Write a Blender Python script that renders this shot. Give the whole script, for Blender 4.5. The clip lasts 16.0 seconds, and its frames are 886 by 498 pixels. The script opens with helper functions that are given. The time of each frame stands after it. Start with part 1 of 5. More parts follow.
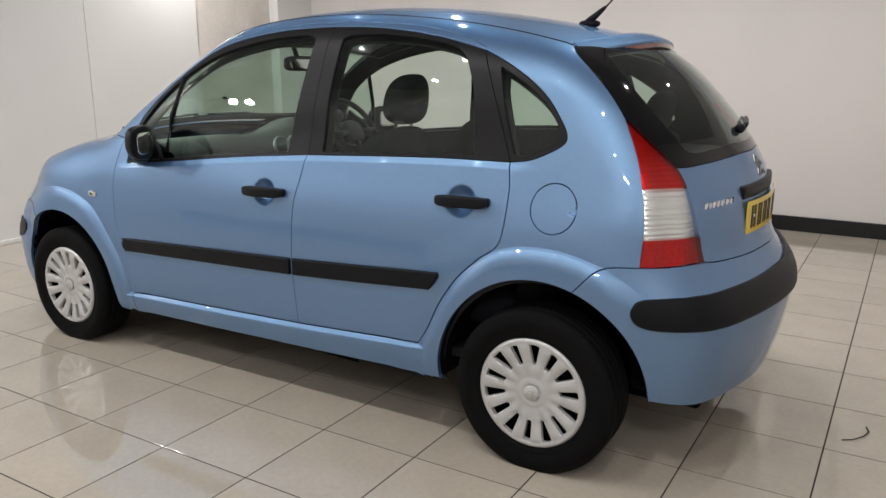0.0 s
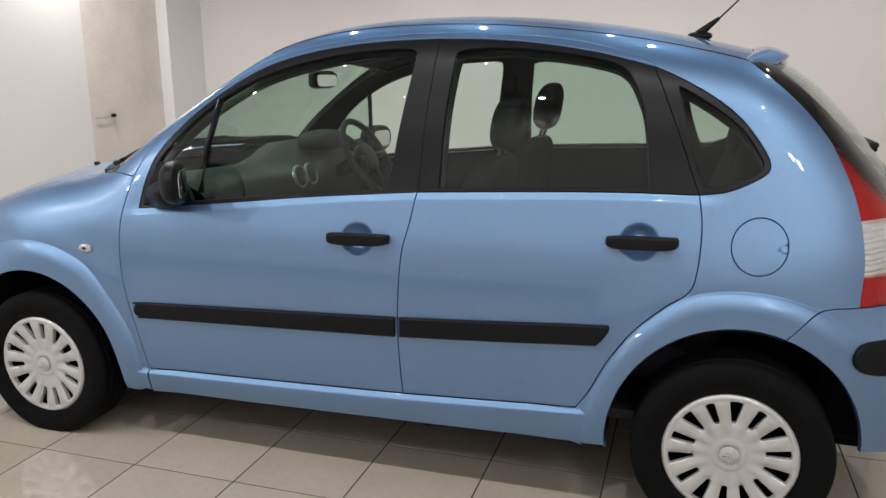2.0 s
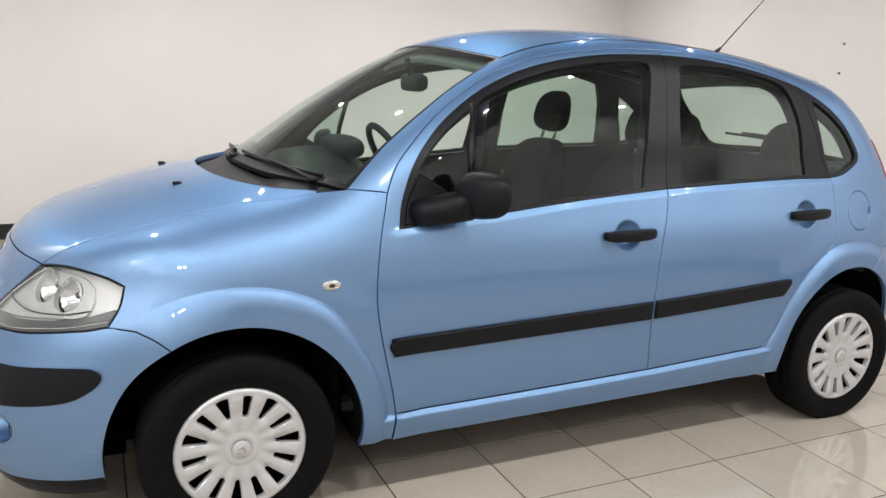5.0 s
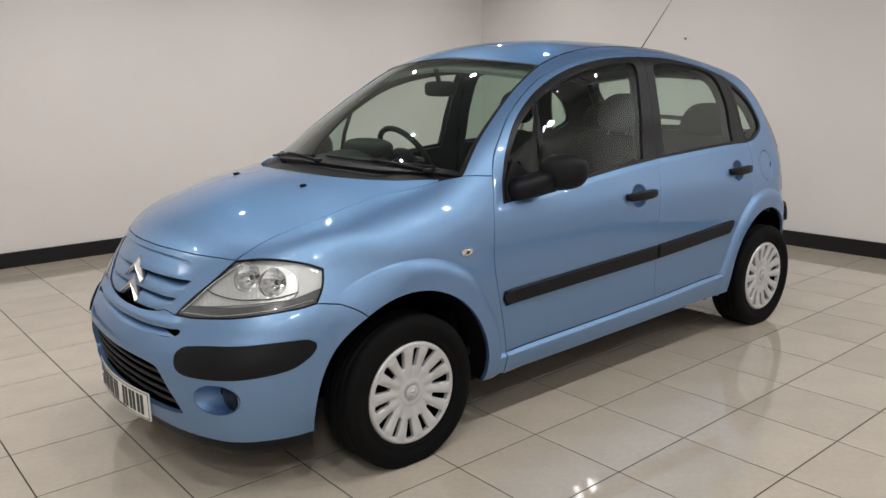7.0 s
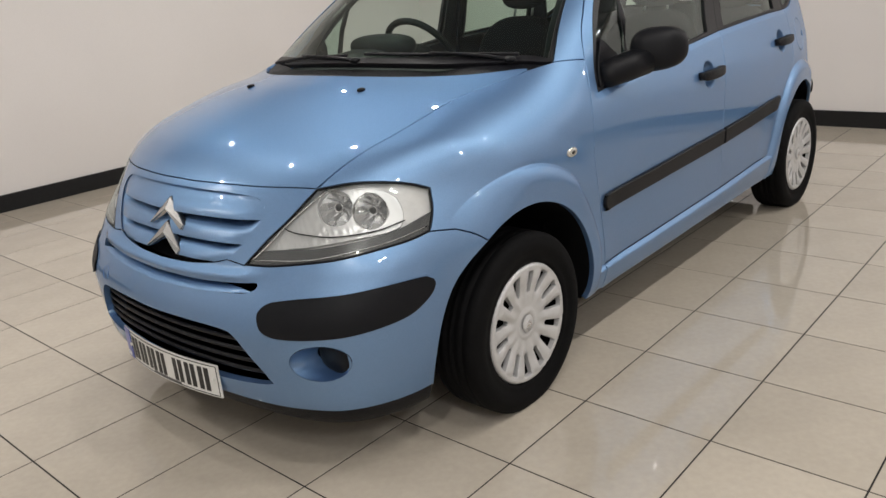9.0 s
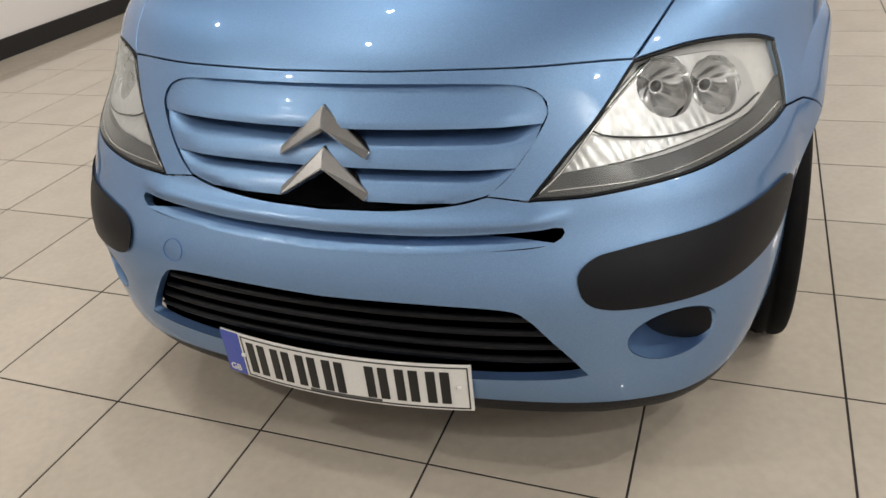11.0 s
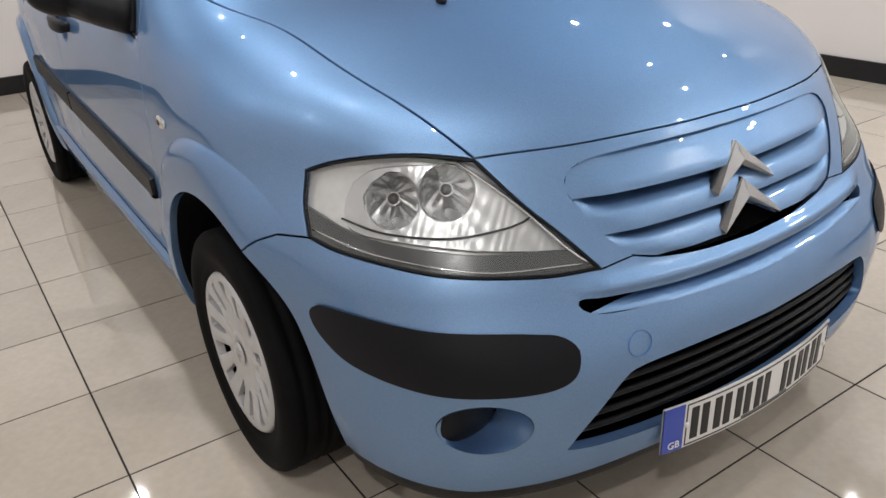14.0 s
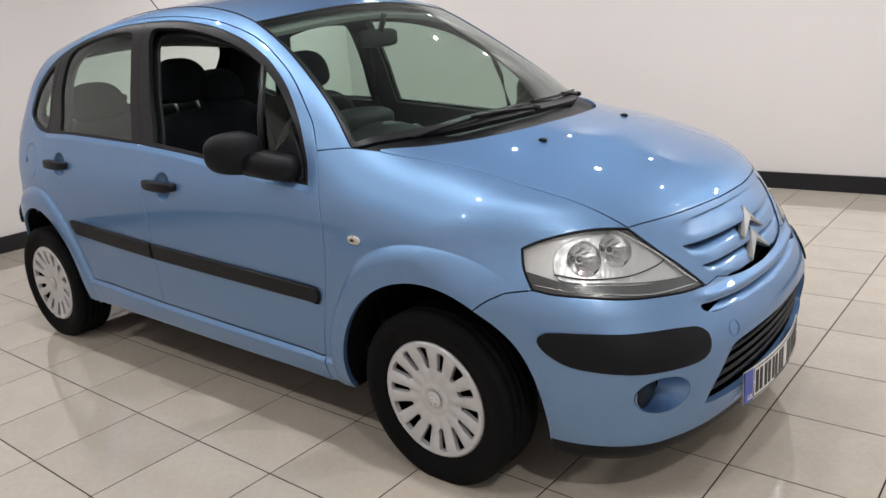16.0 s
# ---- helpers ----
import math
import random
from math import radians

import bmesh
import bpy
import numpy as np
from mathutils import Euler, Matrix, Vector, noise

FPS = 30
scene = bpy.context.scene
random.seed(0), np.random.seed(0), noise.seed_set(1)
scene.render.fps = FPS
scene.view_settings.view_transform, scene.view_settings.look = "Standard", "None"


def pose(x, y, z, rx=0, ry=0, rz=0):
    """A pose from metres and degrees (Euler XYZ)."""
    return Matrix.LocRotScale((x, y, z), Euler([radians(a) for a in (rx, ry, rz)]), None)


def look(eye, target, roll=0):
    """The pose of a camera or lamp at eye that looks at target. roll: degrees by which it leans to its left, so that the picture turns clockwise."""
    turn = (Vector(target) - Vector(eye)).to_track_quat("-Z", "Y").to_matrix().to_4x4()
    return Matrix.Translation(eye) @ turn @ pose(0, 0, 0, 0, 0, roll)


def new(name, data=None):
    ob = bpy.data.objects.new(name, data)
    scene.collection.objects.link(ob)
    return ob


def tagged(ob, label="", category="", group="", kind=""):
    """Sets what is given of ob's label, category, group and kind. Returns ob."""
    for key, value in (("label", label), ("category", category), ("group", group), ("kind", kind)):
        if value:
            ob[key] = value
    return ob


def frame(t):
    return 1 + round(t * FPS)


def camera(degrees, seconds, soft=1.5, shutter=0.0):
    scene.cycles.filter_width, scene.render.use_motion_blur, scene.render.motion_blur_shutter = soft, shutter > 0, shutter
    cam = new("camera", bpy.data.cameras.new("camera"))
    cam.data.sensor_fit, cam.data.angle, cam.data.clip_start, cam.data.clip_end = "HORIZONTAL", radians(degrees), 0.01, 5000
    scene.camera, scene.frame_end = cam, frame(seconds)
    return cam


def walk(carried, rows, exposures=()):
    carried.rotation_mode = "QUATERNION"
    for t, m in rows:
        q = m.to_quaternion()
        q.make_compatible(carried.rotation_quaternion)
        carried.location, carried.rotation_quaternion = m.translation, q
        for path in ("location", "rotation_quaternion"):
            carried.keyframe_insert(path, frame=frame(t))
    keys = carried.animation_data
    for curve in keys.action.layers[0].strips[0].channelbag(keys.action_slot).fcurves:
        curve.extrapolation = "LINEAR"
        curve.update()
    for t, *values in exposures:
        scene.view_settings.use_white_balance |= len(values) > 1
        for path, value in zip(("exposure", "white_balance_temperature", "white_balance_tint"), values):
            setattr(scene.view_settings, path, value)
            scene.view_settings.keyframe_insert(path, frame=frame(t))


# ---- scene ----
from mathutils.geometry import delaunay_2d_cdt

cam = camera(59.5, 16.0)

PATH = [
    (0, (3.439, -2.961, 1.321), (2.432, -1.297, 0.855), -0.0),
    (0.5, (3.248, -2.968, 1.324), (2.306, -1.265, 0.865), 0.1),
    (1, (2.986, -2.941, 1.319), (2.114, -1.198, 0.874), -0.2),
    (1.5, (2.665, -2.966, 1.347), (1.917, -1.167, 0.894), -0.4),
    (2, (2.299, -2.989, 1.36), (1.71, -1.132, 0.908), -0.3),
    (2.5, (1.896, -3.017, 1.35), (1.502, -1.107, 0.906), 0.2),
    (3, (1.431, -3.021, 1.35), (1.293, -1.076, 0.905), 0.8),
    (3.5, (1.008, -2.991, 1.384), (1.11, -1.049, 0.919), 1.6),
    (4, (0.521, -2.934, 1.342), (0.901, -1.016, 0.923), 2.4),
    (4.5, (0.111, -2.908, 1.344), (0.694, -1.041, 0.925), 2.3),
    (5, (-0.352, -2.898, 1.342), (0.463, -1.124, 0.911), 2.3),
    (5.2, (-0.528, -2.898, 1.336), (0.371, -1.164, 0.906), 2.0),
    (7.3, (-1.638, -2.838, 1.353), (-0.365, -1.355, 0.928), -1.5),
    (7.5, (-1.663, -2.809, 1.354), (-0.381, -1.336, 0.923), -1.9),
    (8, (-1.711, -2.672, 1.343), (-0.402, -1.235, 0.873), -2.9),
    (8.2, (-1.732, -2.574, 1.334), (-0.406, -1.164, 0.834), -3.3),
    (10.3, (-1.75, -1.141, 1.169), (-0.266, -0.173, 0.242), -6.8),
    (10.5, (-1.74, -1.008, 1.177), (-0.235, -0.106, 0.217), -7.0),
    (11, (-1.741, -0.659, 1.172), (-0.147, 0.019, 0.171), -6.3),
    (11.5, (-1.693, -0.361, 1.163), (-0.044, 0.103, 0.132), -5.7),
    (12, (-1.67, -0.016, 1.153), (0.043, 0.115, 0.13), -3.5),
    (12.5, (-1.64, 0.287, 1.154), (0.076, 0.110, 0.142), -2.1),
    (13, (-1.586, 0.616, 1.179), (0.062, 0.114, 0.163), -0.9),
    (13.5, (-1.53, 0.909, 1.183), (0.049, 0.137, 0.229), -1.5),
    (14, (-1.485, 1.218, 1.201), (0.024, 0.224, 0.344), -2.7),
    (14.5, (-1.464, 1.541, 1.239), (-0.031, 0.373, 0.477), -4.0),
    (15, (-1.432, 1.877, 1.283), (-0.085, 0.565, 0.603), -5.0),
    (15.5, (-1.43, 2.152, 1.318), (-0.145, 0.747, 0.707), -5.4),
    (16, (-1.416, 2.376, 1.354), (-0.179, 0.906, 0.798), -4.7),
]
walk(cam, [(t, look(eye, target, roll)) for t, eye, target, roll in PATH],
     exposures=[(0, -.03, 6500, 10), (2, .06, 6480, 10), (3, .30, 6400, 10), (3.5, .44, 6380, 10), (4.5, .44, 6380, 10), (5.2, .40, 6400, 10), (7.3, -.09, 6520, 10),
                (8.2, -.09, 6520, 10), (10.3, .12, 6850, 10), (11.2, .12, 6750, 10), (12, .02, 6550, 11), (13.2, .12, 6450, 12), (14.5, .10, 6380, 12), (16, .18, 6320, 12)])
# ---- camera end ----

# ---- light ----
scene.world = bpy.data.worlds.new("world")
scene.world.use_nodes = True
scene.world.node_tree.nodes["Background"].inputs[0].default_value = (0.8, 0.85, 0.9, 1)
scene.world.node_tree.nodes["Background"].inputs[1].default_value = 0.0

ROOM = dict(x0=-2.42, x1=4.60, y0=-3.50, y1=3.78, top=2.75)
LAMP_ROWS = (((-0.75, 0.32, 1.25, 2.30, 3.40), -1.95, 10.8), ((-0.75, 0.32, 1.25, 2.30, 3.40), 0.72, 8.5), ((0.3, 1.9, 3.45), 2.45, 12.5), ((0.35, 1.40, 2.45, 3.55), -3.22, 3.0))
LAMP_SPOTS = [(x, y, watts) for xs, y, watts in LAMP_ROWS for x in xs] + [(-2.02, -1.90, 18.0), (-2.02, 1.90, 25.0)]
for lx, ly, watts in LAMP_SPOTS:
    lamp = bpy.data.lights.new("downlight_lamp", "AREA")
    lamp.shape, lamp.size, lamp.energy, lamp.color = "DISK", 0.045, watts, (1.0, 0.97, 0.935)
    lamp.spread = radians(168)
    new("downlight_lamp", lamp).matrix_world = pose(lx, ly, ROOM["top"] - 0.012)


FLOODS = (((3.93, -3.40, 2.42), (3.7, -.6, .5)), ((-1.83, -3.40, 2.42), (-1.5, -.6, .5)))
for (wx, wy, wz), spot in FLOODS:
    for fx in (-.10, .10):
        lamp = bpy.data.lights.new("floodlight_lamp", "AREA")
        lamp.shape, lamp.size, lamp.energy, lamp.color = "DISK", 0.10, 7.0, (0.94, 0.97, 1.0)
        new("floodlight_lamp", lamp).matrix_world = look((wx + fx, wy + .075, wz - .02), spot)


# ---- materials ----
def material(name, color, rough=0.5, metal=0.0, coat=0.0, coat_rough=0.03, grain=0.0, grain_scale=60.0, stain=0.0, stain_scale=3.0,
             bump=0.0, bump_scale=80.0, piece=0.0, trans=0.0, ior=1.45, spec=0.5, emit=0.0, rough_var=0.0):
    """A Principled material with fine grain, broad stains, bump and a little change from piece to piece."""
    m = bpy.data.materials.new(name)
    m.use_nodes = True
    n, links = m.node_tree.nodes, m.node_tree.links
    b = n["Principled BSDF"]
    for key, value in (("Base Color", (*color, 1)), ("Roughness", rough), ("Metallic", metal), ("Coat Weight", coat), ("Coat Roughness", coat_rough),
                       ("Transmission Weight", trans), ("Coat IOR", 1.65), ("IOR", ior), ("Specular IOR Level", spec)):
        b.inputs[key].default_value = value
    if emit:
        b.inputs["Emission Color"].default_value = (*color, 1)
        b.inputs["Emission Strength"].default_value = emit
    where = n.new("ShaderNodeTexCoord").outputs["Object"]

    def noise_at(scale, detail=4.0):
        t = n.new("ShaderNodeTexNoise")
        t.inputs["Scale"].default_value, t.inputs["Detail"].default_value = scale, detail
        links.new(where, t.inputs["Vector"])
        return t.outputs["Fac"]

    def spread(fac, amount):
        r = n.new("ShaderNodeMapRange")
        r.inputs[1].default_value, r.inputs[2].default_value = 0.25, 0.75
        r.inputs[3].default_value, r.inputs[4].default_value = 1 - amount, 1 + amount
        links.new(fac, r.inputs[0])
        return r.outputs[0]

    factors = []
    if grain:
        factors.append(spread(noise_at(grain_scale), grain))
    if stain:
        factors.append(spread(noise_at(stain_scale, 6.0), stain))
    if piece:
        info = n.new("ShaderNodeObjectInfo")
        r = n.new("ShaderNodeMapRange")
        r.inputs[3].default_value, r.inputs[4].default_value = 1 - piece, 1 + piece
        links.new(info.outputs["Random"], r.inputs[0])
        factors.append(r.outputs[0])
    if factors:
        f = factors[0]
        for g in factors[1:]:
            mul = n.new("ShaderNodeMath")
            mul.operation = "MULTIPLY"
            links.new(f, mul.inputs[0]), links.new(g, mul.inputs[1])
            f = mul.outputs[0]
        sc = n.new("ShaderNodeVectorMath")
        sc.operation = "SCALE"
        sc.inputs[0].default_value = color
        links.new(f, sc.inputs["Scale"])
        links.new(sc.outputs[0], b.inputs["Base Color"])
    if rough_var:
        r = n.new("ShaderNodeMapRange")
        r.inputs[1].default_value, r.inputs[2].default_value = 0.3, 0.7
        r.inputs[3].default_value, r.inputs[4].default_value = max(rough - rough_var, 0), rough + rough_var
        links.new(noise_at(stain_scale * 2.3, 5.0), r.inputs[0])
        links.new(r.outputs[0], b.inputs["Roughness"])
    if bump:
        bp = n.new("ShaderNodeBump")
        bp.inputs["Strength"].default_value, bp.inputs["Distance"].default_value = bump, 0.002
        links.new(noise_at(bump_scale), bp.inputs["Height"])
        links.new(bp.outputs[0], b.inputs["Normal"])
    return m


def metallic_paint(name, deep, flake, share, rough):
    """Car paint: a deep pigment and paler metal flakes under one clear coat."""
    m = material(name, deep, rough=0.6, coat=1.0, coat_rough=0.015, stain=0.03, stain_scale=2.0, spec=0.1)
    n, links = m.node_tree.nodes, m.node_tree.links
    pigment = n["Principled BSDF"]
    pigment.inputs["Coat IOR"].default_value = 1.5
    metal = n.new("ShaderNodeBsdfPrincipled")
    for key, value in (("Metallic", 1.0), ("Roughness", rough), ("Coat Weight", 1.0), ("Coat Roughness", 0.015), ("Coat IOR", 1.5), ("Specular Tint", (0.16, 0.30, 0.52, 1))):
        metal.inputs[key].default_value = value
    where, cells, ramp_, tone = n.new("ShaderNodeTexCoord"), n.new("ShaderNodeTexVoronoi"), n.new("ShaderNodeMapRange"), n.new("ShaderNodeVectorMath")
    cells.inputs["Scale"].default_value = 900
    ramp_.inputs[3].default_value, ramp_.inputs[4].default_value = 0.88, 1.12
    tone.operation, tone.inputs[0].default_value = "SCALE", flake
    links.new(where.outputs["Object"], cells.inputs["Vector"]), links.new(cells.outputs["Color"], ramp_.inputs[0])
    links.new(ramp_.outputs[0], tone.inputs["Scale"]), links.new(tone.outputs[0], metal.inputs["Base Color"])
    mix = n.new("ShaderNodeMixShader")
    mix.inputs[0].default_value = share
    links.new(pigment.outputs[0], mix.inputs[1]), links.new(metal.outputs[0], mix.inputs[2])
    links.new(mix.outputs[0], n["Material Output"].inputs["Surface"])
    return m


PAINT = metallic_paint("sky_blue_metallic_paint", (0.020, 0.070, 0.290), (0.225, 0.373, 0.557), 0.78, 0.52)
PAINT_DEEP = material("blue_paint_inside", (0.075, 0.19, 0.44), rough=0.45, metal=0.3, coat=0.5, grain=0.05)
BLACK_TRIM = material("black_grained_plastic", (0.0042, 0.0046, 0.0066), rough=0.44, spec=0.24, grain=0.15, grain_scale=300, bump=0.25, bump_scale=700)
PILLAR = material("satin_black_film", (0.008, 0.008, 0.010), rough=0.40, spec=0.3, grain=0.1, grain_scale=200, bump=0.08, bump_scale=900)
# black for hidden underside parts, and for shade painted behind the front openings
VOID = material("black_underside_and_shade", (0.003, 0.003, 0.0035), rough=0.9, spec=0.1, grain=0.3, grain_scale=40, stain=0.2)


def pane_material(name, tint, ior=1.45):
    """Thin glass: clear with a tint, and mirror gloss by the angle of view."""
    m = bpy.data.materials.new(name)
    m.use_nodes = True
    n, links = m.node_tree.nodes, m.node_tree.links
    n.remove(n["Principled BSDF"])
    clear, gloss, mix, fres = n.new("ShaderNodeBsdfTransparent"), n.new("ShaderNodeBsdfGlossy"), n.new("ShaderNodeMixShader"), n.new("ShaderNodeLayerWeight")
    clear.inputs["Color"].default_value = (*tint, 1)
    gloss.inputs["Roughness"].default_value = 0.0
    gloss.inputs["Color"].default_value = (0.93, 1.0, 0.98, 1)
    fres.inputs["Blend"].default_value = 0.5
    power, scale = n.new("ShaderNodeMath"), n.new("ShaderNodeMath")
    power.operation, scale.operation = "POWER", "MULTIPLY_ADD"
    power.inputs[1].default_value = 3.9
    f0 = ((ior - 1) / (ior + 1)) ** 2
    scale.inputs[1].default_value, scale.inputs[2].default_value = 0.95 - f0, f0
    links.new(fres.outputs["Facing"], power.inputs[0]), links.new(power.outputs[0], scale.inputs[0])
    links.new(scale.outputs[0], mix.inputs[0]), links.new(clear.outputs[0], mix.inputs[1]), links.new(gloss.outputs[0], mix.inputs[2])
    links.new(mix.outputs[0], n["Material Output"].inputs["Surface"])
    return m


GLASS = pane_material("tinted_window_glass", (0.68, 0.80, 0.73), 1.55)
REAR_GLASS = pane_material("dark_tinted_rear_glass", (0.80, 0.88, 0.83), 1.55)
LENS = pane_material("clear_lamp_cover", (0.93, 0.94, 0.94), 1.5)
GLOSS_BLACK = material("gloss_black_glass_border", (0.006, 0.006, 0.007), rough=0.05, spec=0.3, coat=0.0, grain=0.1)
RUBBER = material("tyre_rubber", (0.0036, 0.0036, 0.0040), rough=0.75, spec=0.12, grain=0.25, grain_scale=120, stain=0.2, stain_scale=9, bump=0.2, bump_scale=250)
SILVER = material("silver_painted_plastic", (0.52, 0.52, 0.525), rough=0.34, metal=0.30, coat=0.3, coat_rough=0.15, grain=0.04, grain_scale=500, stain=0.05, stain_scale=12)
BOWL_CHROME = material("lamp_bowl_chrome", (0.80, 0.80, 0.80), rough=0.24, metal=0.8, rough_var=0.05)
CHROME = material("chrome", (0.82, 0.82, 0.83), rough=0.06, metal=1.0, rough_var=0.03)
CLOTH = material("charcoal_seat_cloth", (0.011, 0.0125, 0.016), rough=0.9, spec=0.2, grain=0.05, grain_scale=120, stain=0.15, stain_scale=7)
CABIN = material("dark_grey_cabin_plastic", (0.016, 0.0175, 0.020), rough=0.5, spec=0.3, grain=0.04, grain_scale=90)
CABIN_LIGHT = material("pale_grey_headlining", (0.30, 0.30, 0.29), rough=0.9, grain=0.1, grain_scale=200)
LAMP_BOWL = material("pale_grey_lamp_housing", (0.68, 0.67, 0.655), rough=0.3, metal=0.1, grain=0.05)
LAMP_GREY = material("smoky_lamp_band", (0.075, 0.075, 0.076), rough=0.3, coat=0.2, grain=0.08)
WALL = material("warm_white_wall_paint", (0.73, 0.70, 0.685), rough=0.75, grain=0.02, grain_scale=180, stain=0.03, stain_scale=0.9, bump=0.03, bump_scale=60)
WALL_WORN = material("stained_wall_paint", (0.66, 0.62, 0.585), rough=0.8, grain=0.05, grain_scale=40, stain=0.13, stain_scale=2.6, bump=0.2, bump_scale=60)
PANEL_WHITE = material("white_wall_panel", (0.76, 0.755, 0.75), rough=0.5, grain=0.02, grain_scale=100, stain=0.03, stain_scale=1.1)
SKIRTING = material("black_skirting", (0.010, 0.010, 0.011), rough=0.35, grain=0.2, grain_scale=40)
TILE = material("polished_beige_tile", (0.455, 0.408, 0.342), rough=0.05, coat=0.3, coat_rough=0.015, grain=0.05, grain_scale=45, stain=0.06, stain_scale=4.5, piece=0.05, rough_var=0.02)
GROUT = material("dark_grout", (0.020, 0.018, 0.016), rough=0.9, grain=0.3, grain_scale=90, stain=0.3, stain_scale=3)
CEIL = material("white_ceiling_paint", (0.36, 0.36, 0.365), rough=0.8, grain=0.05, grain_scale=80, stain=0.1)
RIM_WHITE = material("white_lamp_rim", (0.75, 0.75, 0.74), rough=0.4, grain=0.03)
LAMP_FACE = material("lit_lamp_face", (1.0, 0.93, 0.84), emit=30.0)
STEEL = material("brushed_steel", (0.55, 0.55, 0.55), rough=0.3, metal=1.0, grain=0.08, grain_scale=200)
PLATE_WHITE = material("white_reflective_plate", (0.74, 0.74, 0.72), rough=0.3, coat=0.5, grain=0.03, grain_scale=300)
PLATE_YELLOW = material("yellow_reflective_plate", (0.80, 0.56, 0.03), rough=0.3, coat=0.5, grain=0.03, grain_scale=300)
PLATE_BLUE = material("blue_plate_band", (0.02, 0.06, 0.42), rough=0.3, coat=0.5, grain=0.03)
SATIN_CHROME = material("satin_chrome", (0.47, 0.47, 0.465), rough=0.27, metal=1.0, grain=0.02, grain_scale=200)
RED_PANE = pane_material("red_lamp_lens_clear", (0.76, 0.016, 0.012), 1.5)
LAMP_INNER = material("silvered_lamp_inner", (0.80, 0.80, 0.79), rough=0.24, metal=0.65, grain=0.03, stain=0.08, stain_scale=25)
INK = material("black_plate_print", (0.012, 0.012, 0.012), rough=0.4, grain=0.1)
AMBER = material("clear_side_repeater", (0.62, 0.61, 0.58), rough=0.15, metal=0.7, coat=1.0, bump=0.4, bump_scale=200)
DARK_RED = material("dark_red_lamp_lens", (0.16, 0.018, 0.012), rough=0.15, coat=1.0, grain=0.08, grain_scale=120)
REFLECTOR = material("bright_lamp_reflector", (0.62, 0.62, 0.615), rough=0.37, metal=0.55, rough_var=0.08, stain_scale=30)


# ---- mesh helpers ----
def mesh_object(name, verts, faces, mat, parent=None, label="", smooth=True, normals=None):
    me = bpy.data.meshes.new(name)
    me.from_pydata([tuple(map(float, v)) for v in verts], [], [tuple(map(int, f)) for f in faces])
    me.update()
    me.materials.append(mat)
    if smooth:
        me.polygons.foreach_set("use_smooth", [True] * len(me.polygons))
    if normals is not None:
        me.normals_split_custom_set_from_vertices([tuple(map(float, v)) for v in normals])
    ob = new(name, me)
    if parent is not None:
        ob.parent = parent
    if label:
        tagged(ob, label)
    return ob


def part(name, bm, mat, parent=None, label="", smooth=False):
    """Links a bmesh as one mesh object."""
    me = bpy.data.meshes.new(name)
    bmesh.ops.recalc_face_normals(bm, faces=bm.faces)
    bm.to_mesh(me)
    bm.free()
    me.materials.append(mat)
    if smooth:
        me.polygons.foreach_set("use_smooth", [True] * len(me.polygons))
    ob = new(name, me)
    if parent is not None:
        ob.parent = parent
    if label:
        tagged(ob, label)
    return ob


def add_box(bm, lo, hi, bevel=0.0, segments=2, m=None):
    lo, hi = Vector(lo), Vector(hi)
    made = bmesh.ops.create_cube(bm, size=1.0)["verts"]
    for v in made:
        v.co = Vector([lo[i] + (v.co[i] + 0.5) * (hi[i] - lo[i]) for i in range(3)])
    if bevel:
        edges = list({e for v in made for e in v.link_edges})
        made = list({v for f in bmesh.ops.bevel(bm, geom=edges, offset=bevel, segments=segments, affect="EDGES", profile=0.6)["faces"] for v in f.verts} | {v for v in made if v.is_valid})
    if m is not None:
        bmesh.ops.transform(bm, matrix=m, verts=made)
    return made


def box_bm(lo, hi, bevel=0.0, segments=2, m=None):
    bm = bmesh.new()
    add_box(bm, lo, hi, bevel, segments, m)
    return bm


def lathe(profile, count=48, closed=False):
    """Verts and faces of a profile of (radius, height) turned about z."""
    verts, faces, k = [], [], len(profile)
    for i in range(count):
        a = 2 * math.pi * i / count
        verts += [(r * math.cos(a), r * math.sin(a), h) for r, h in profile]
    for i in range(count):
        j = (i + 1) % count
        for s in range(k if closed else k - 1):
            e = (s + 1) % k
            faces.append((i * k + s, j * k + s, j * k + e, i * k + e))
    return verts, faces


def tube(points, radius, sides=10, taper_to=None, caps=True):
    """Verts and faces of a round bar along points."""
    pts = [Vector(p) for p in points]
    verts, faces = [], []
    up = Vector((0.13, 0.21, 0.97))
    for i, p in enumerate(pts):
        d = (pts[min(i + 1, len(pts) - 1)] - pts[max(i - 1, 0)]).normalized()
        u = d.cross(up).normalized()
        w = d.cross(u)
        r = radius if taper_to is None else radius + (taper_to - radius) * i / (len(pts) - 1)
        verts += [p + (u * math.cos(2 * math.pi * k / sides) + w * math.sin(2 * math.pi * k / sides)) * r for k in range(sides)]
    for i in range(len(pts) - 1):
        for k in range(sides):
            l = (k + 1) % sides
            faces.append((i * sides + k, i * sides + l, (i + 1) * sides + l, (i + 1) * sides + k))
    if caps:
        faces.append(tuple(range(sides))[::-1])
        faces.append(tuple(range((len(pts) - 1) * sides, len(pts) * sides)))
    return verts, faces


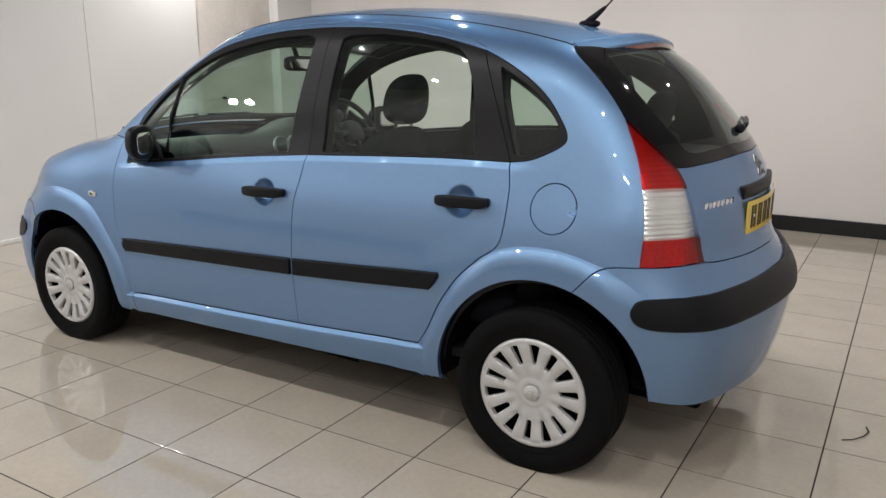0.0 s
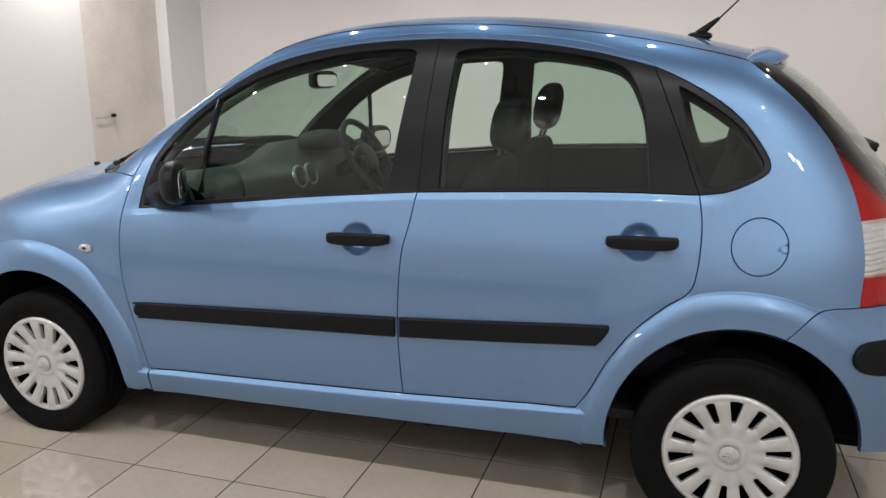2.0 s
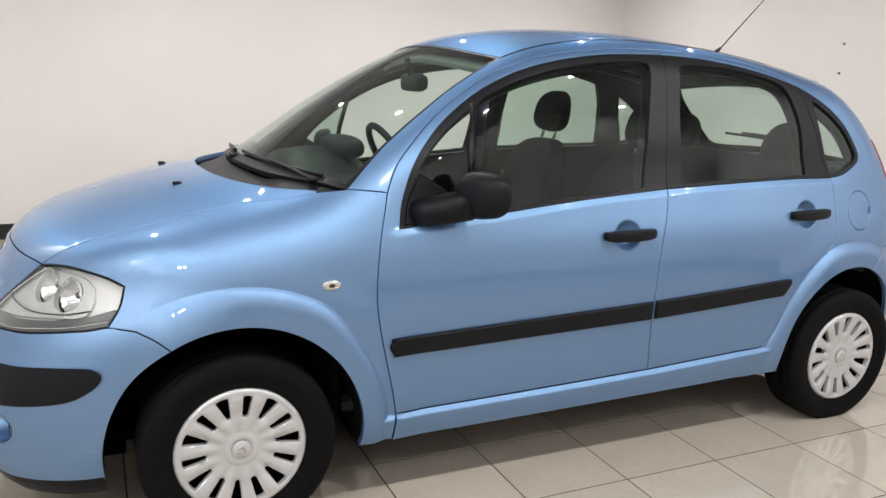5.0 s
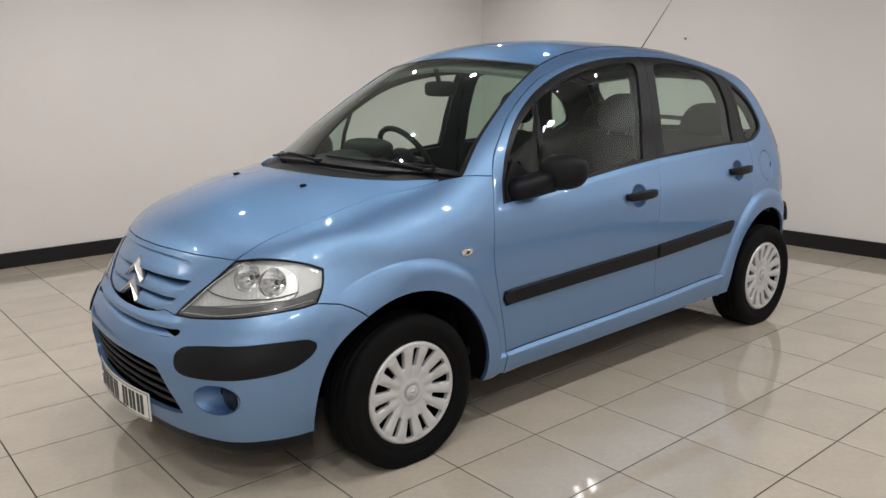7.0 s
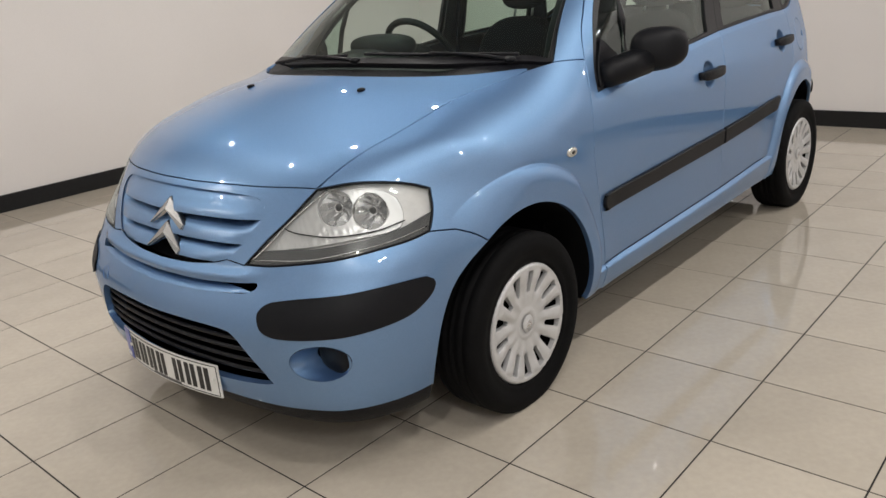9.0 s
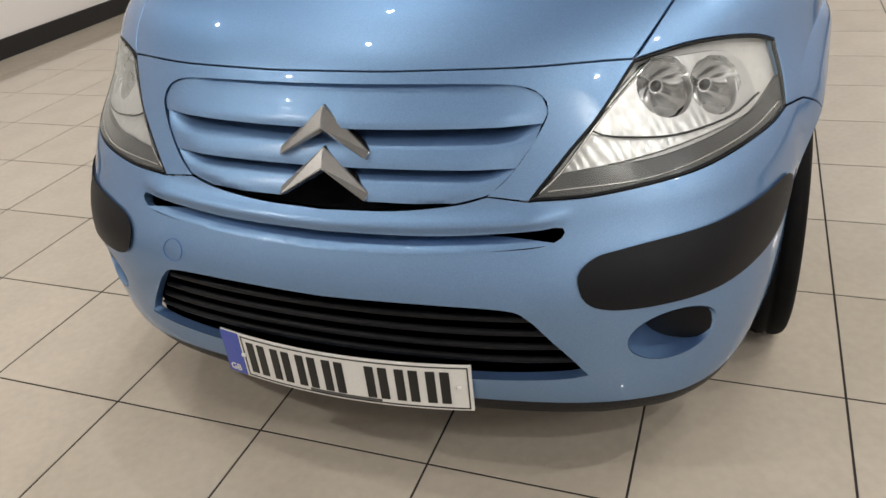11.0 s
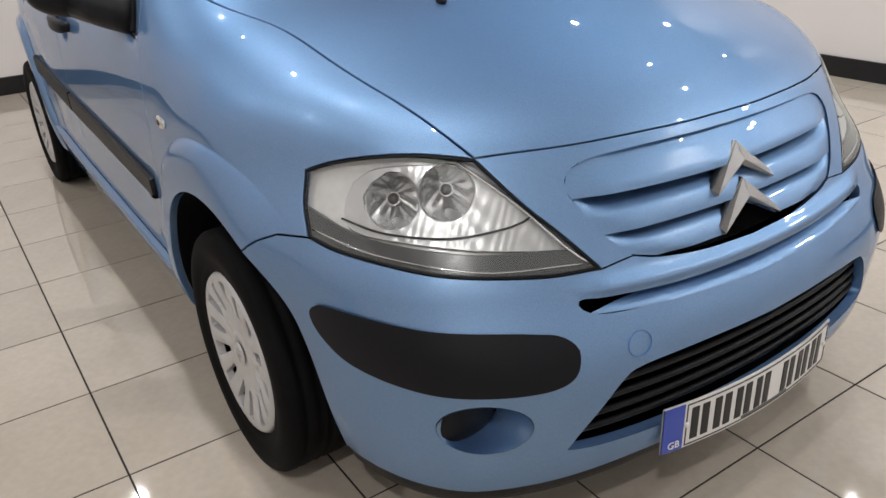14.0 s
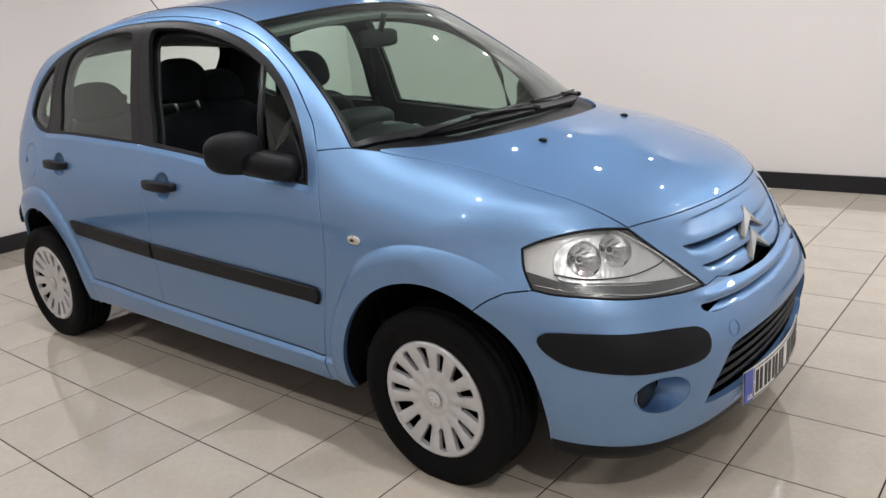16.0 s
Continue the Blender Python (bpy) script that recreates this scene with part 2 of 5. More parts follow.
def blob(center, size, power=3.0, nu=32, nv=18, shape=None):
    """Verts and faces of a cushion-like rounded block; shape may bend the points."""
    verts, faces = [], []
    for j in range(nv + 1):
        b = -math.pi / 2 + math.pi * j / nv
        for i in range(nu):
            a = 2 * math.pi * i / nu

            def pw(c):
                return math.copysign(abs(c) ** (2 / power), c)
            p = Vector((pw(math.cos(b)) * pw(math.cos(a)) * size[0] / 2, pw(math.cos(b)) * pw(math.sin(a)) * size[1] / 2, pw(math.sin(b)) * size[2] / 2))
            verts.append(Vector(center) + (shape(p) if shape else p))
    for j in range(nv):
        for i in range(nu):
            k = (i + 1) % nu
            faces.append((j * nu + i, j * nu + k, (j + 1) * nu + k, (j + 1) * nu + i))
    return verts, faces



# ---- room ----
def wall_slab(name, lo, hi, mat, label):
    return tagged(part(name, box_bm(lo, hi), mat), label, "wall", kind="structure")


R = ROOM
wall_slab("wall_north", (R["x0"] - .2, R["y1"], -.1), (R["x1"] + .2, R["y1"] + .2, R["top"]), WALL, "warm white painted showroom wall")
wall_slab("wall_south", (R["x0"] - .2, R["y0"] - .2, -.1), (R["x1"] + .2, R["y0"], R["top"]), WALL, "warm white painted showroom wall")
wall_slab("wall_east", (R["x1"], R["y0"], -.1), (R["x1"] + .2, R["y1"], R["top"]), WALL, "warm white painted showroom wall")
wall_slab("wall_west", (R["x0"] - .2, R["y0"], -.1), (R["x0"], R["y1"], R["top"]), WALL_WORN, "stained warm white painted showroom wall")
tagged(part("ceiling", box_bm((R["x0"] - .2, R["y0"] - .2, R["top"]), (R["x1"] + .2, R["y1"] + .2, R["top"] + .15)), CEIL), "dark grey ceiling with recessed downlights", "ceiling", kind="structure")
panels = tagged(new("wall_panels"), "white wall panels with a thin upright joint", "wall panel", kind="structure")
for y0, y1 in ((R["y0"], 1.039), (1.0405, 2.18), (3.25, R["y1"])):
    part("panel", box_bm((R["x0"] + .002, y0 + .002, 0), (R["x0"] + .12, y1, R["top"] - .002), .002, 1), PANEL_WHITE, panels)
for name, lo, hi in (("baseboard_north", (R["x0"] + .125, R["y1"] - .018, 0), (R["x1"], R["y1"], .12)), ("baseboard_south", (R["x0"] + .125, R["y0"], 0), (R["x1"], R["y0"] + .018, .12)),
                     ("baseboard_east", (R["x1"] - .018, R["y0"] + .018, 0), (R["x1"], R["y1"] - .018, .12))):
    tagged(part(name, box_bm(lo, hi, 0.004), SKIRTING), "glossy black skirting board along the wall", "skirting", kind="structure")
for lx, ly, watts in LAMP_SPOTS:
    dl = new("downlight")
    dl.location = (lx, ly, R["top"])
    tagged(dl, "round recessed ceiling downlight with white rim", "ceiling light", "showroom downlights")
    v, f = lathe([(.060, -.001), (.060, -.004), (.075, -.006), (.082, -.003), (.082, .0)], 32)
    mesh_object("rim", v, f, RIM_WHITE, dl)

for mount, spot in FLOODS:
    flood = tagged(new("floodlight"), "twin white floodlight fixed high on the wall", "wall light", "wall floodlights")
    flood.location = mount
    part("mount", box_bm((-.16, -.098, -.03), (.16, -.07, .03), .006), STEEL, flood)
    for fx in (-.10, .10):
        aim = Matrix.Translation(-flood.location) @ look((mount[0] + fx, mount[1] + .07, mount[2] - .02), spot)
        v_, f_ = lathe([(.0, .10), (.035, .10), (.05, .06), (.062, .0), (.066, -.006), (.060, -.006), (.056, .004)], 32)
        mesh_object("lamp_head", v_, f_, RIM_WHITE, flood).matrix_basis = aim
        v_, f_ = lathe([(.0, .006), (.055, .006)], 32)
        mesh_object("lit_face", v_, f_, LAMP_FACE, flood, "bright lamp face").matrix_basis = aim

tagged(part("baseboard_west", box_bm((R["x0"] + .122, R["y0"] + .02, 0), (R["x0"] + .140, 2.18, .035), .006), PANEL_WHITE), "low pale plinth strip along the wall panels", "skirting", kind="structure")
bracket = tagged(new("wall_bracket"), "small dark knob on a thin metal rod fixed to the wall", "bracket")
bracket.location = (R["x0"] + .002, 2.45, .985)
v_, f_ = tube([(.012, -.10, -.008), (.014, 0, -.002), (.014, .10, .004)], .004, 8)
mesh_object("rod", v_, f_, STEEL, bracket)
v_, f_ = blob((.018, .105, .006), (.035, .055, .030), 2.4, 18, 12)
mesh_object("knob", v_, f_, BLACK_TRIM, bracket, "dark rubber knob")
for hy, hz in ((1.155, 1.69), (1.163, 1.485)):
    hook = tagged(new("wall_hook"), "tiny dark screw hook in the white wall", "hook", "wall hooks")
    hook.location = (R["x1"], hy, hz)
    v_, f_ = tube([(0, 0, 0), (-.02, 0, 0), (-.03, 0, .012)], .003, 8)
    mesh_object("shank", v_, f_, STEEL, hook)
    v_, f_ = lathe([(.0, .003), (.007, .003), (.009, 0)], 18)
    plate_ob = mesh_object("rose", v_, f_, BLACK_TRIM, hook)
    plate_ob.matrix_basis = pose(0, 0, 0, 0, -90, 0)
scrap = tagged(new("plastic_strap"), "thin curled black plastic strap lying on a tile", "strap")
scrap.location = (3.38, .03, .003)
v_, f_ = tube([(-.035, -.065, 0), (.0, -.045, .002), (.03, .0, .003), (.045, .05, .003), (.035, .085, .004)], .0018, 6, .003)
mesh_object("strip", v_, f_, BLACK_TRIM, scrap)

# ---- body surface ----
def spline(xs, ys):
    """A natural cubic through the knots, straight on past its ends."""
    xs, ys = np.array(xs, float), np.array(ys, float)
    n, h = len(xs), np.diff(xs)
    a, b = np.eye(n), np.zeros(n)
    for i in range(1, n - 1):
        a[i, i - 1:i + 2] = h[i - 1], 2 * (h[i - 1] + h[i]), h[i]
        b[i] = 6 * ((ys[i + 1] - ys[i]) / h[i] - (ys[i] - ys[i - 1]) / h[i - 1])
    m = np.linalg.solve(a, b)
    s0 = (ys[1] - ys[0]) / h[0] - h[0] * m[1] / 6
    s1 = (ys[-1] - ys[-2]) / h[-1] + h[-1] * m[-2] / 6

    def at(x):
        x = np.asarray(x, float)
        i = np.clip(np.searchsorted(xs, x) - 1, 0, n - 2)
        d0, d1, w = x - xs[i], xs[i + 1] - x, h[i]
        v = (m[i] * d1 ** 3 + m[i + 1] * d0 ** 3) / (6 * w) + (ys[i] / w - m[i] * w / 6) * d1 + (ys[i + 1] / w - m[i + 1] * w / 6) * d0
        return np.where(x < xs[0], ys[0] + s0 * (x - xs[0]), np.where(x > xs[-1], ys[-1] + s1 * (x - xs[-1]), v))
    return at


WHEEL_Z = 0.270
AXLES = (0.0, 2.465)
nose = spline((.10, .17, .22, .30, .40, .48, .555, .60, .68, .76, .82, .90), (-.67, -.715, -.740, -.755, -.765, -.755, -.713, -.690, -.661, -.640, -.622, -.575))
tail = spline((.10, .20, .35, .50, .58, .64, .70, .80, .90, 1.0, 1.10, 1.20, 1.30, 1.40), (2.96, 3.01, 3.06, 3.085, 3.077, 3.035, 3.0, 2.983, 2.965, 2.92, 2.85, 2.765, 2.67, 2.575))
crest = spline((-.80, -.70, -.62, -.50, -.35, -.10, .05, .16, .30, .50, .70, .88, 1.10, 1.35, 1.60, 1.90, 2.20, 2.50, 2.75, 3.05),
               (.69, .756, .810, .871, .923, .987, 1.015, 1.058, 1.154, 1.290, 1.402, 1.480, 1.531, 1.551, 1.551, 1.529, 1.485, 1.420, 1.351, 1.25))
flank = spline((.10, .20, .30, .45, .60, .74, .84, .91, 1.0, 1.2, 1.42, 1.6), (.715, .750, .778, .790, .796, .795, .787, .770, .747, .697, .632, .57))
belt = spline((.40, .822, 1.151, 1.503, 1.826, 2.10, 2.335, 2.6), (.888, .927, .961, .989, 1.003, 1.012, 1.012, 1.012))
taper = spline((-.75, -.5, -.3, -.1, .3, .9, 1.5, 2.1, 2.4, 2.6, 2.8, 3.1), (.100, .050, .022, .008, .0, 0, 0, .006, .020, .040, .072, .13))


def smax(a, b, k):
    h = np.maximum(k - np.abs(a - b), 0) / k
    return np.maximum(a, b) + h * h * k / 4


def ramp(e0, e1, v):
    t = np.clip((v - e0) / (e1 - e0), 0, 1)
    return t * t * (3 - 2 * t)


rear_lip = spline((-20, 40, 80, 98, 107, 115.7, 129, 144.8, 159.7, 168.8, 200), (.486, .486, .486, .486, .483, .469, .448, .431, .429, .440, .46))


def flare_edge(wheel, angle):
    """Radius at which the lip of a wheel opening begins, by the angle in degrees; behind, along the door's seam."""
    if wheel:
        return rear_lip(angle)
    return .486 - .034 * ramp(.22, .40, .47 * np.cos(np.radians(angle)))


def flare(x, z):
    """The lip that stands proud round the wheel openings, rolling out from a crisp outer edge."""
    out = 0
    for wheel, ax in enumerate(AXLES):
        r = np.hypot(x - ax, z - WHEEL_Z)
        angle = (np.degrees(np.arctan2(z - WHEEL_Z, x - ax)) + 90) % 360 - 90
        s = flare_edge(wheel, angle) - r
        roll = 1 - (1 - np.clip(s / .055, 0, 1)) ** 2.4
        out = out + .023 * roll * ramp(-.002, .006, s) * ramp(.15, .25, z) + .006 * ramp(.60, .48, r)
    return out * ramp(-.31, -.17, x) * ramp(2.88, 2.66, x)


def body(p):
    """Signed measure of the bare car body, in car metres: front to -x, negative inside."""
    x, y, z = p[..., 0], np.abs(p[..., 1]), p[..., 2]
    y2 = y * y
    w = flank(z) - taper(x)
    w = w + flare(x, z)
    rise = z - belt(x)
    w = w - .009 * ramp(-.024, .002, rise) * ramp(.20, .06, rise) * ramp(.42, .50, x) * ramp(2.44, 2.32, x)
    side = y - w
    xs = x - .33 * y2 * ramp(1.3, .5, x)
    top = (z - crest(xs) + (.16 - .075 * ramp(.9, .3, x) + .04 * ramp(.2, .8, x)) * y2) * (.93 - .13 * ramp(.0, .2, x) * ramp(1.0, .8, x))
    af = .2 + .22 * ramp(.58, .78, z)
    rim = .013 * np.exp(-((z - .562 - .10 * y2) / .013) ** 2) * ramp(.44, .36, y)
    front = (nose(z) - rim + af * y2 + 1.05 * y2 ** 3 - x) * .9
    rear = (x - tail(z) - .032 * np.clip(1 - 4 * y2, 0, 1) ** 2 + .18 * y2 + .8 * y2 ** 3) * (.97 - .2 * ramp(.95, 1.2, z))
    f = smax(side, top, .10 + .05 * ramp(.5, .0, x))
    f = smax(f, front, .09)
    f = smax(f, rear, .09)
    return smax(f, .13 - z, .06)


def normal(p):
    e = 1e-3
    g = np.stack([body(p + np.array(d) * e) - body(p - np.array(d) * e) for d in ((1, 0, 0), (0, 1, 0), (0, 0, 1))], -1)
    return g / np.maximum(np.linalg.norm(g, axis=-1, keepdims=True), 1e-9)


# ---- panels of the body ----
def catmull(points, step=0.012):
    """A smooth curve through points, at about the given step."""
    p = np.array(points, float)
    if len(p) < 3:
        n = max(2, int(np.linalg.norm(p[1] - p[0]) / step) + 1)
        return p[0] + (p[1] - p[0]) * np.linspace(0, 1, n)[:, None]
    q = np.vstack([2 * p[0] - p[1], p, 2 * p[-1] - p[-2]])
    out = []
    for i in range(1, len(q) - 2):
        n = max(2, int(np.linalg.norm(q[i + 1] - q[i]) / step))
        t = np.linspace(0, 1, n, endpoint=False)[:, None]
        out.append(0.5 * (2 * q[i] + (q[i + 1] - q[i - 1]) * t + (2 * q[i - 1] - 5 * q[i] + 4 * q[i + 1] - q[i + 2]) * t ** 2 + (3 * q[i] - q[i - 1] - 3 * q[i + 1] + q[i + 2]) * t ** 3))
    return np.vstack(out + [p[-1:]])


def snap(p):
    """Points moved onto the body along its normal."""
    p = np.array(p, float)
    for _ in range(6):
        p = p - body(p)[:, None] * normal(p) * .9
    return p


def chain(*curves, step=0.012):
    """A closed loop of smooth curves with corners where they meet."""
    loop = np.vstack([catmull(c, step) for c in curves])
    keep = np.linalg.norm(loop - np.roll(loop, 1, 0), axis=1) > step * 0.25
    return snap(loop[keep])


def closed(points, step=0.010):
    """A smooth closed loop through points, laid on the body."""
    p = [tuple(q) for q in points]
    c = catmull(p[-2:] + p + p[:2], step)
    a = int(np.argmin(np.linalg.norm(c[:len(c) // 3] - np.array(p[0]), axis=1)))
    b = len(c) // 2 + int(np.argmin(np.linalg.norm(c[len(c) // 2:] - np.array(p[0]), axis=1)))
    return snap(c[a:b])


def on_side(points):
    """Side points (x, z), or (x, y, z), laid on the flank."""
    out = []
    for q in points:
        if len(q) == 3:
            out.append(q)
        else:
            o = np.array([[q[0], 1.6, q[1]]])
            out.append(trace(o, np.array([[0.0, -1.0, 0.0]]), body)[0])
    return out


def on_front(points, x=-2.0):
    """Points (y, z) laid on the nose or, from x = 4, on the tail."""
    o = np.array([[x, q[0], q[1]] for q in points], float)
    return trace(o, np.broadcast_to([1.0 if x < 0 else -1.0, 0, 0], o.shape), body)


def on_top(points):
    o = np.array([[q[0], q[1], 2.2] for q in points], float)
    return trace(o, np.broadcast_to([0, 0, -1.0], o.shape), body)


def trace(o, d, field):
    s = np.zeros(len(o))
    for _ in range(60):
        f = field(o + d * s[:, None])
        s = s + np.clip(f * 0.85, -0.05, 0.4)
    return o + d * s[:, None]


def field_normal(field, p):
    e = 1.5e-3
    g = np.stack([field(p + np.array(d) * e) - field(p - np.array(d) * e) for d in ((1, 0, 0), (0, 1, 0), (0, 0, 1))], -1)
    return g / np.maximum(np.linalg.norm(g, axis=-1, keepdims=True), 1e-9)


class Along:
    """Lays a panel on the body along one direction."""

    def __init__(self, d):
        self.d = np.array(d, float) / np.linalg.norm(d)
        a = np.cross(self.d, [0, 0, 1.0])
        a = a / np.linalg.norm(a) if np.linalg.norm(a) > 1e-6 else np.array([1.0, 0, 0])
        self.a, self.b = a, np.cross(self.d, a)

    def flat(self, p):
        p = np.asarray(p, float)
        return np.stack([p @ self.a, p @ self.b], -1)

    def rays(self, uv):
        mid = self.d @ np.array([1.2, 0, 0.7])
        o = uv[:, :1] * self.a + uv[:, 1:] * self.b + self.d * (mid + 2.6)
        return o, np.broadcast_to(-self.d, o.shape)


class Round:
    """Lays a panel on the body towards an upright axis."""

    def __init__(self, x, way):
        self.x, self.way = x, way

    def flat(self, p):
        p = np.asarray(p, float)
        return np.stack([np.arctan2(p[..., 1], (p[..., 0] - self.x) * self.way) * 0.8, p[..., 2]], -1)

    def rays(self, uv):
        a = uv[:, 0] / 0.8
        out = np.stack([np.cos(a) * self.way, np.sin(a), np.zeros(len(a))], -1)
        o = np.stack([np.full(len(a), self.x), np.zeros(len(a)), uv[:, 1]], -1) + out * 1.9
        return o, -out


def inside(uv, loop):
    x, y = uv[:, 0], uv[:, 1]
    res = np.zeros(len(uv), bool)
    for (x0, y0), (x1, y1) in zip(loop, np.roll(loop, -1, 0)):
        if y0 != y1:
            res ^= ((y0 > y) != (y1 > y)) & (x < (x1 - x0) * (y - y0) / (y1 - y0) + x0)
    return res


def area(loop):
    x, y = loop[:, 0], loop[:, 1]
    return 0.5 * np.sum(x * np.roll(y, -1) - y * np.roll(x, -1))


def shrink(loop, gap):
    """Moves a loop that runs anticlockwise inwards by gap."""
    t = np.roll(loop, -1, 0) - np.roll(loop, 1, 0)
    t = t / np.maximum(np.linalg.norm(t, axis=1, keepdims=True), 1e-9)
    return loop + np.stack([-t[:, 1], t[:, 0]], -1) * gap


def panel(name, loop, way, mat, parent, label="", holes=(), field=None, gap=0.0025, hole_gap=0.0025, lift=0.0, depth=0.018, grid=0.022, sides=(1, -1), mirror=True, edge=0.0026, extra=None, raw=False):
    """A sheet of the body inside a loop of 3D points, laid on the field, with a folded edge. Built for y > 0 and mirrored, or across the middle."""
    field = field or body
    outer = way.flat(loop)
    outer = outer if area(outer) > 0 else outer[::-1]
    outer = shrink(outer, gap)
    rings = [outer]
    for h in holes:
        f = way.flat(h)
        f = f if area(f) < 0 else f[::-1]
        rings.append(shrink(f, hole_gap))
    lo, hi = outer.min(0), outer.max(0)
    gx, gy = np.meshgrid(np.arange(lo[0] + grid / 2, hi[0], grid), np.arange(lo[1] + grid / 2, hi[1], grid))
    pts = np.stack([gx.ravel(), gy.ravel()], -1)
    ok = inside(pts, outer)
    for r in rings[1:]:
        ok &= ~inside(pts, r)
    pts = pts[ok]
    if extra is not None:
        more = way.flat(extra)
        ok = inside(more, outer)
        for r in rings[1:]:
            ok &= ~inside(more, r)
        more = more[ok]
        near = np.array([np.linalg.norm(more - q, axis=1).min() < grid * .45 if len(more) else False for q in pts])
        pts = np.vstack([pts[~near], more])
    rim = np.vstack(rings)
    far = np.ones(len(pts), bool)
    for i in range(0, len(pts), 400):
        dist = np.linalg.norm(pts[i:i + 400, None] - rim[None], axis=-1).min(1)
        far[i:i + 400] = dist > np.minimum(grid * 0.5, .006 if extra is not None else 1)
    pts = np.vstack([rim, pts[far]])
    edges, base = [], 0
    for r in rings:
        k = len(r)
        edges += [(base + i, base + (i + 1) % k) for i in range(k)]
        base += k
    vs, _, fs, orig, _, _ = delaunay_2d_cdt([Vector(p) for p in pts], edges, [], 0, 1e-6, True)
    uv = np.array([(v.x, v.y) for v in vs])
    tri = np.array([f for f in fs if len(f) == 3])
    mid = uv[tri].mean(1)
    ok = inside(mid, outer)
    for r in rings[1:]:
        ok &= ~inside(mid, r)
    tri = tri[ok]
    o, d = way.rays(uv)
    p = trace(o, d, field)
    n = field_normal(field, p)
    p = p + n * lift
    new_of = {}
    for i, ids in enumerate(orig):
        for k in ids:
            new_of[k] = i
    verts, norms, faces = [p], [n], [tuple(t) for t in tri]
    count, base = len(p), 0
    for r in rings:
        k = len(r)
        ids = [new_of.get(base + i) for i in range(k)]
        ids = [i for i in ids if i is not None]
        base += k
        a, na = p[ids], n[ids]
        t = np.roll(a, -1, 0) - np.roll(a, 1, 0)
        side = np.cross(t, na)
        side = side / np.maximum(np.linalg.norm(side, axis=1, keepdims=True), 1e-9)
        m = len(ids)
        verts += [a, a + side * edge * 0.7 - na * edge, a + side * edge * 0.7 - na * depth]
        norms += [(na + side * .6) / np.linalg.norm(na + side * .6, axis=1, keepdims=True), side, side]
        for s in range(2):
            for i in range(m):
                j = (i + 1) % m
                faces.append((count + s * m + j, count + s * m + i, count + (s + 1) * m + i, count + (s + 1) * m + j))
        count += 3 * m
    verts, norms = np.vstack(verts), np.vstack(norms)
    t0 = np.array(faces[0])
    if np.dot(np.cross(verts[t0[1]] - verts[t0[0]], verts[t0[2]] - verts[t0[0]]), norms[t0[0]]) < 0:
        faces = [f[::-1] for f in faces[:len(tri)]] + faces[len(tri):]
    made = []
    for s in (sides if mirror else (1,)):
        fl = np.array([1, s, 1])
        fc = faces if s > 0 else [f[::-1] for f in faces]
        on = parent[0 if s > 0 else 1] if isinstance(parent, (list, tuple)) else parent
        made.append(mesh_object(name, verts * fl, fc, mat, on, label, True, None if raw else norms * fl))
    return made


def dish(field, center, radii, depth, flat=.72):
    """The field with a smooth hollow (depth > 0) or swelling at center."""
    c, r = np.array(center), np.array(radii)

    def out(p):
        q = p.copy()
        q[..., 1] = np.abs(q[..., 1])
        d = np.sqrt((((q - c) / r) ** 2).sum(-1))
        return field(p) + depth * ramp(1.0, flat, d)
    return out

# ---- the car ----
car = tagged(new("car"), "sky blue metallic five-door hatchback parked on tiles", "car")
SIDE = Along((0, .88, .47))
UP = Along((-.25, 0, .97))
UP_ROOF = Along((0, 0.001, 1))
NOSE = Round(.10, -1)
TAIL = Round(2.30, 1)
CORNER = Along((-.72, .62, .32))
REAR_CORNER = Along((.72, .68, .16))

A_LINE = [(.450, 1.000), (.415, .850), (.405, .700), (.420, .575), (.455, .420), (.478, .305)]
DOOR_TOP = [(.450, 1.000), (.483, 1.067), (.526, 1.118), (.656, 1.237), (.825, 1.347), (.968, 1.405), (1.124, 1.440), (1.367, 1.465), (1.560, 1.470), (1.770, 1.462), (1.934, 1.446), (2.095, 1.410), (2.190, 1.374)]
WIN_FRONT = [(.482, .894), (.500, .985), (.552, 1.095), (.649, 1.203), (.763, 1.288), (.878, 1.350), (1.011, 1.397), (1.144, 1.425), (1.314, 1.446), (1.540, 1.455)]
WIN_REAR = [(1.540, 1.455), (1.700, 1.451), (1.850, 1.437), (2.011, 1.411), (2.110, 1.388), (2.190, 1.366)]
WIN_QUARTER = [(2.190, 1.366), (2.260, 1.335), (2.358, 1.280), (2.435, 1.219), (2.490, 1.150), (2.516, 1.100), (2.500, 1.068), (2.415, 1.026), (2.335, 1.012)]
BELT_FRONT = [(.482, .894), (.822, .927), (1.151, .961), (1.503, .989)]
BELT_REAR = [(1.503, .989), (1.826, 1.003), (2.100, 1.012), (2.335, 1.012)]
SEAM = [(1.503, .989), (1.488, .900), (1.465, .800), (1.452, .650), (1.450, .500), (1.460, .331)]
B_POST = [(1.540, 1.455), (1.515, 1.200), (1.503, .989)]
C_POST = [(2.190, 1.366), (2.262, 1.200), (2.335, 1.012)]
DOOR_REAR = [(2.335, 1.012), (2.348, .920), (2.342, .800), (2.322, .742), (2.260, .695), (2.180, .620), (2.110, .520), (2.060, .420), (2.020, .358)]
BOTTOM_FRONT = [(.478, .305), (.900, .315), (1.460, .331)]
BOTTOM_REAR = [(1.460, .331), (1.750, .345), (2.020, .358)]
SILL = [(2.115, .243), (2.040, .2405), (2.005, .2305), (1.600, .221), (.900, .207), (.474, .201)]


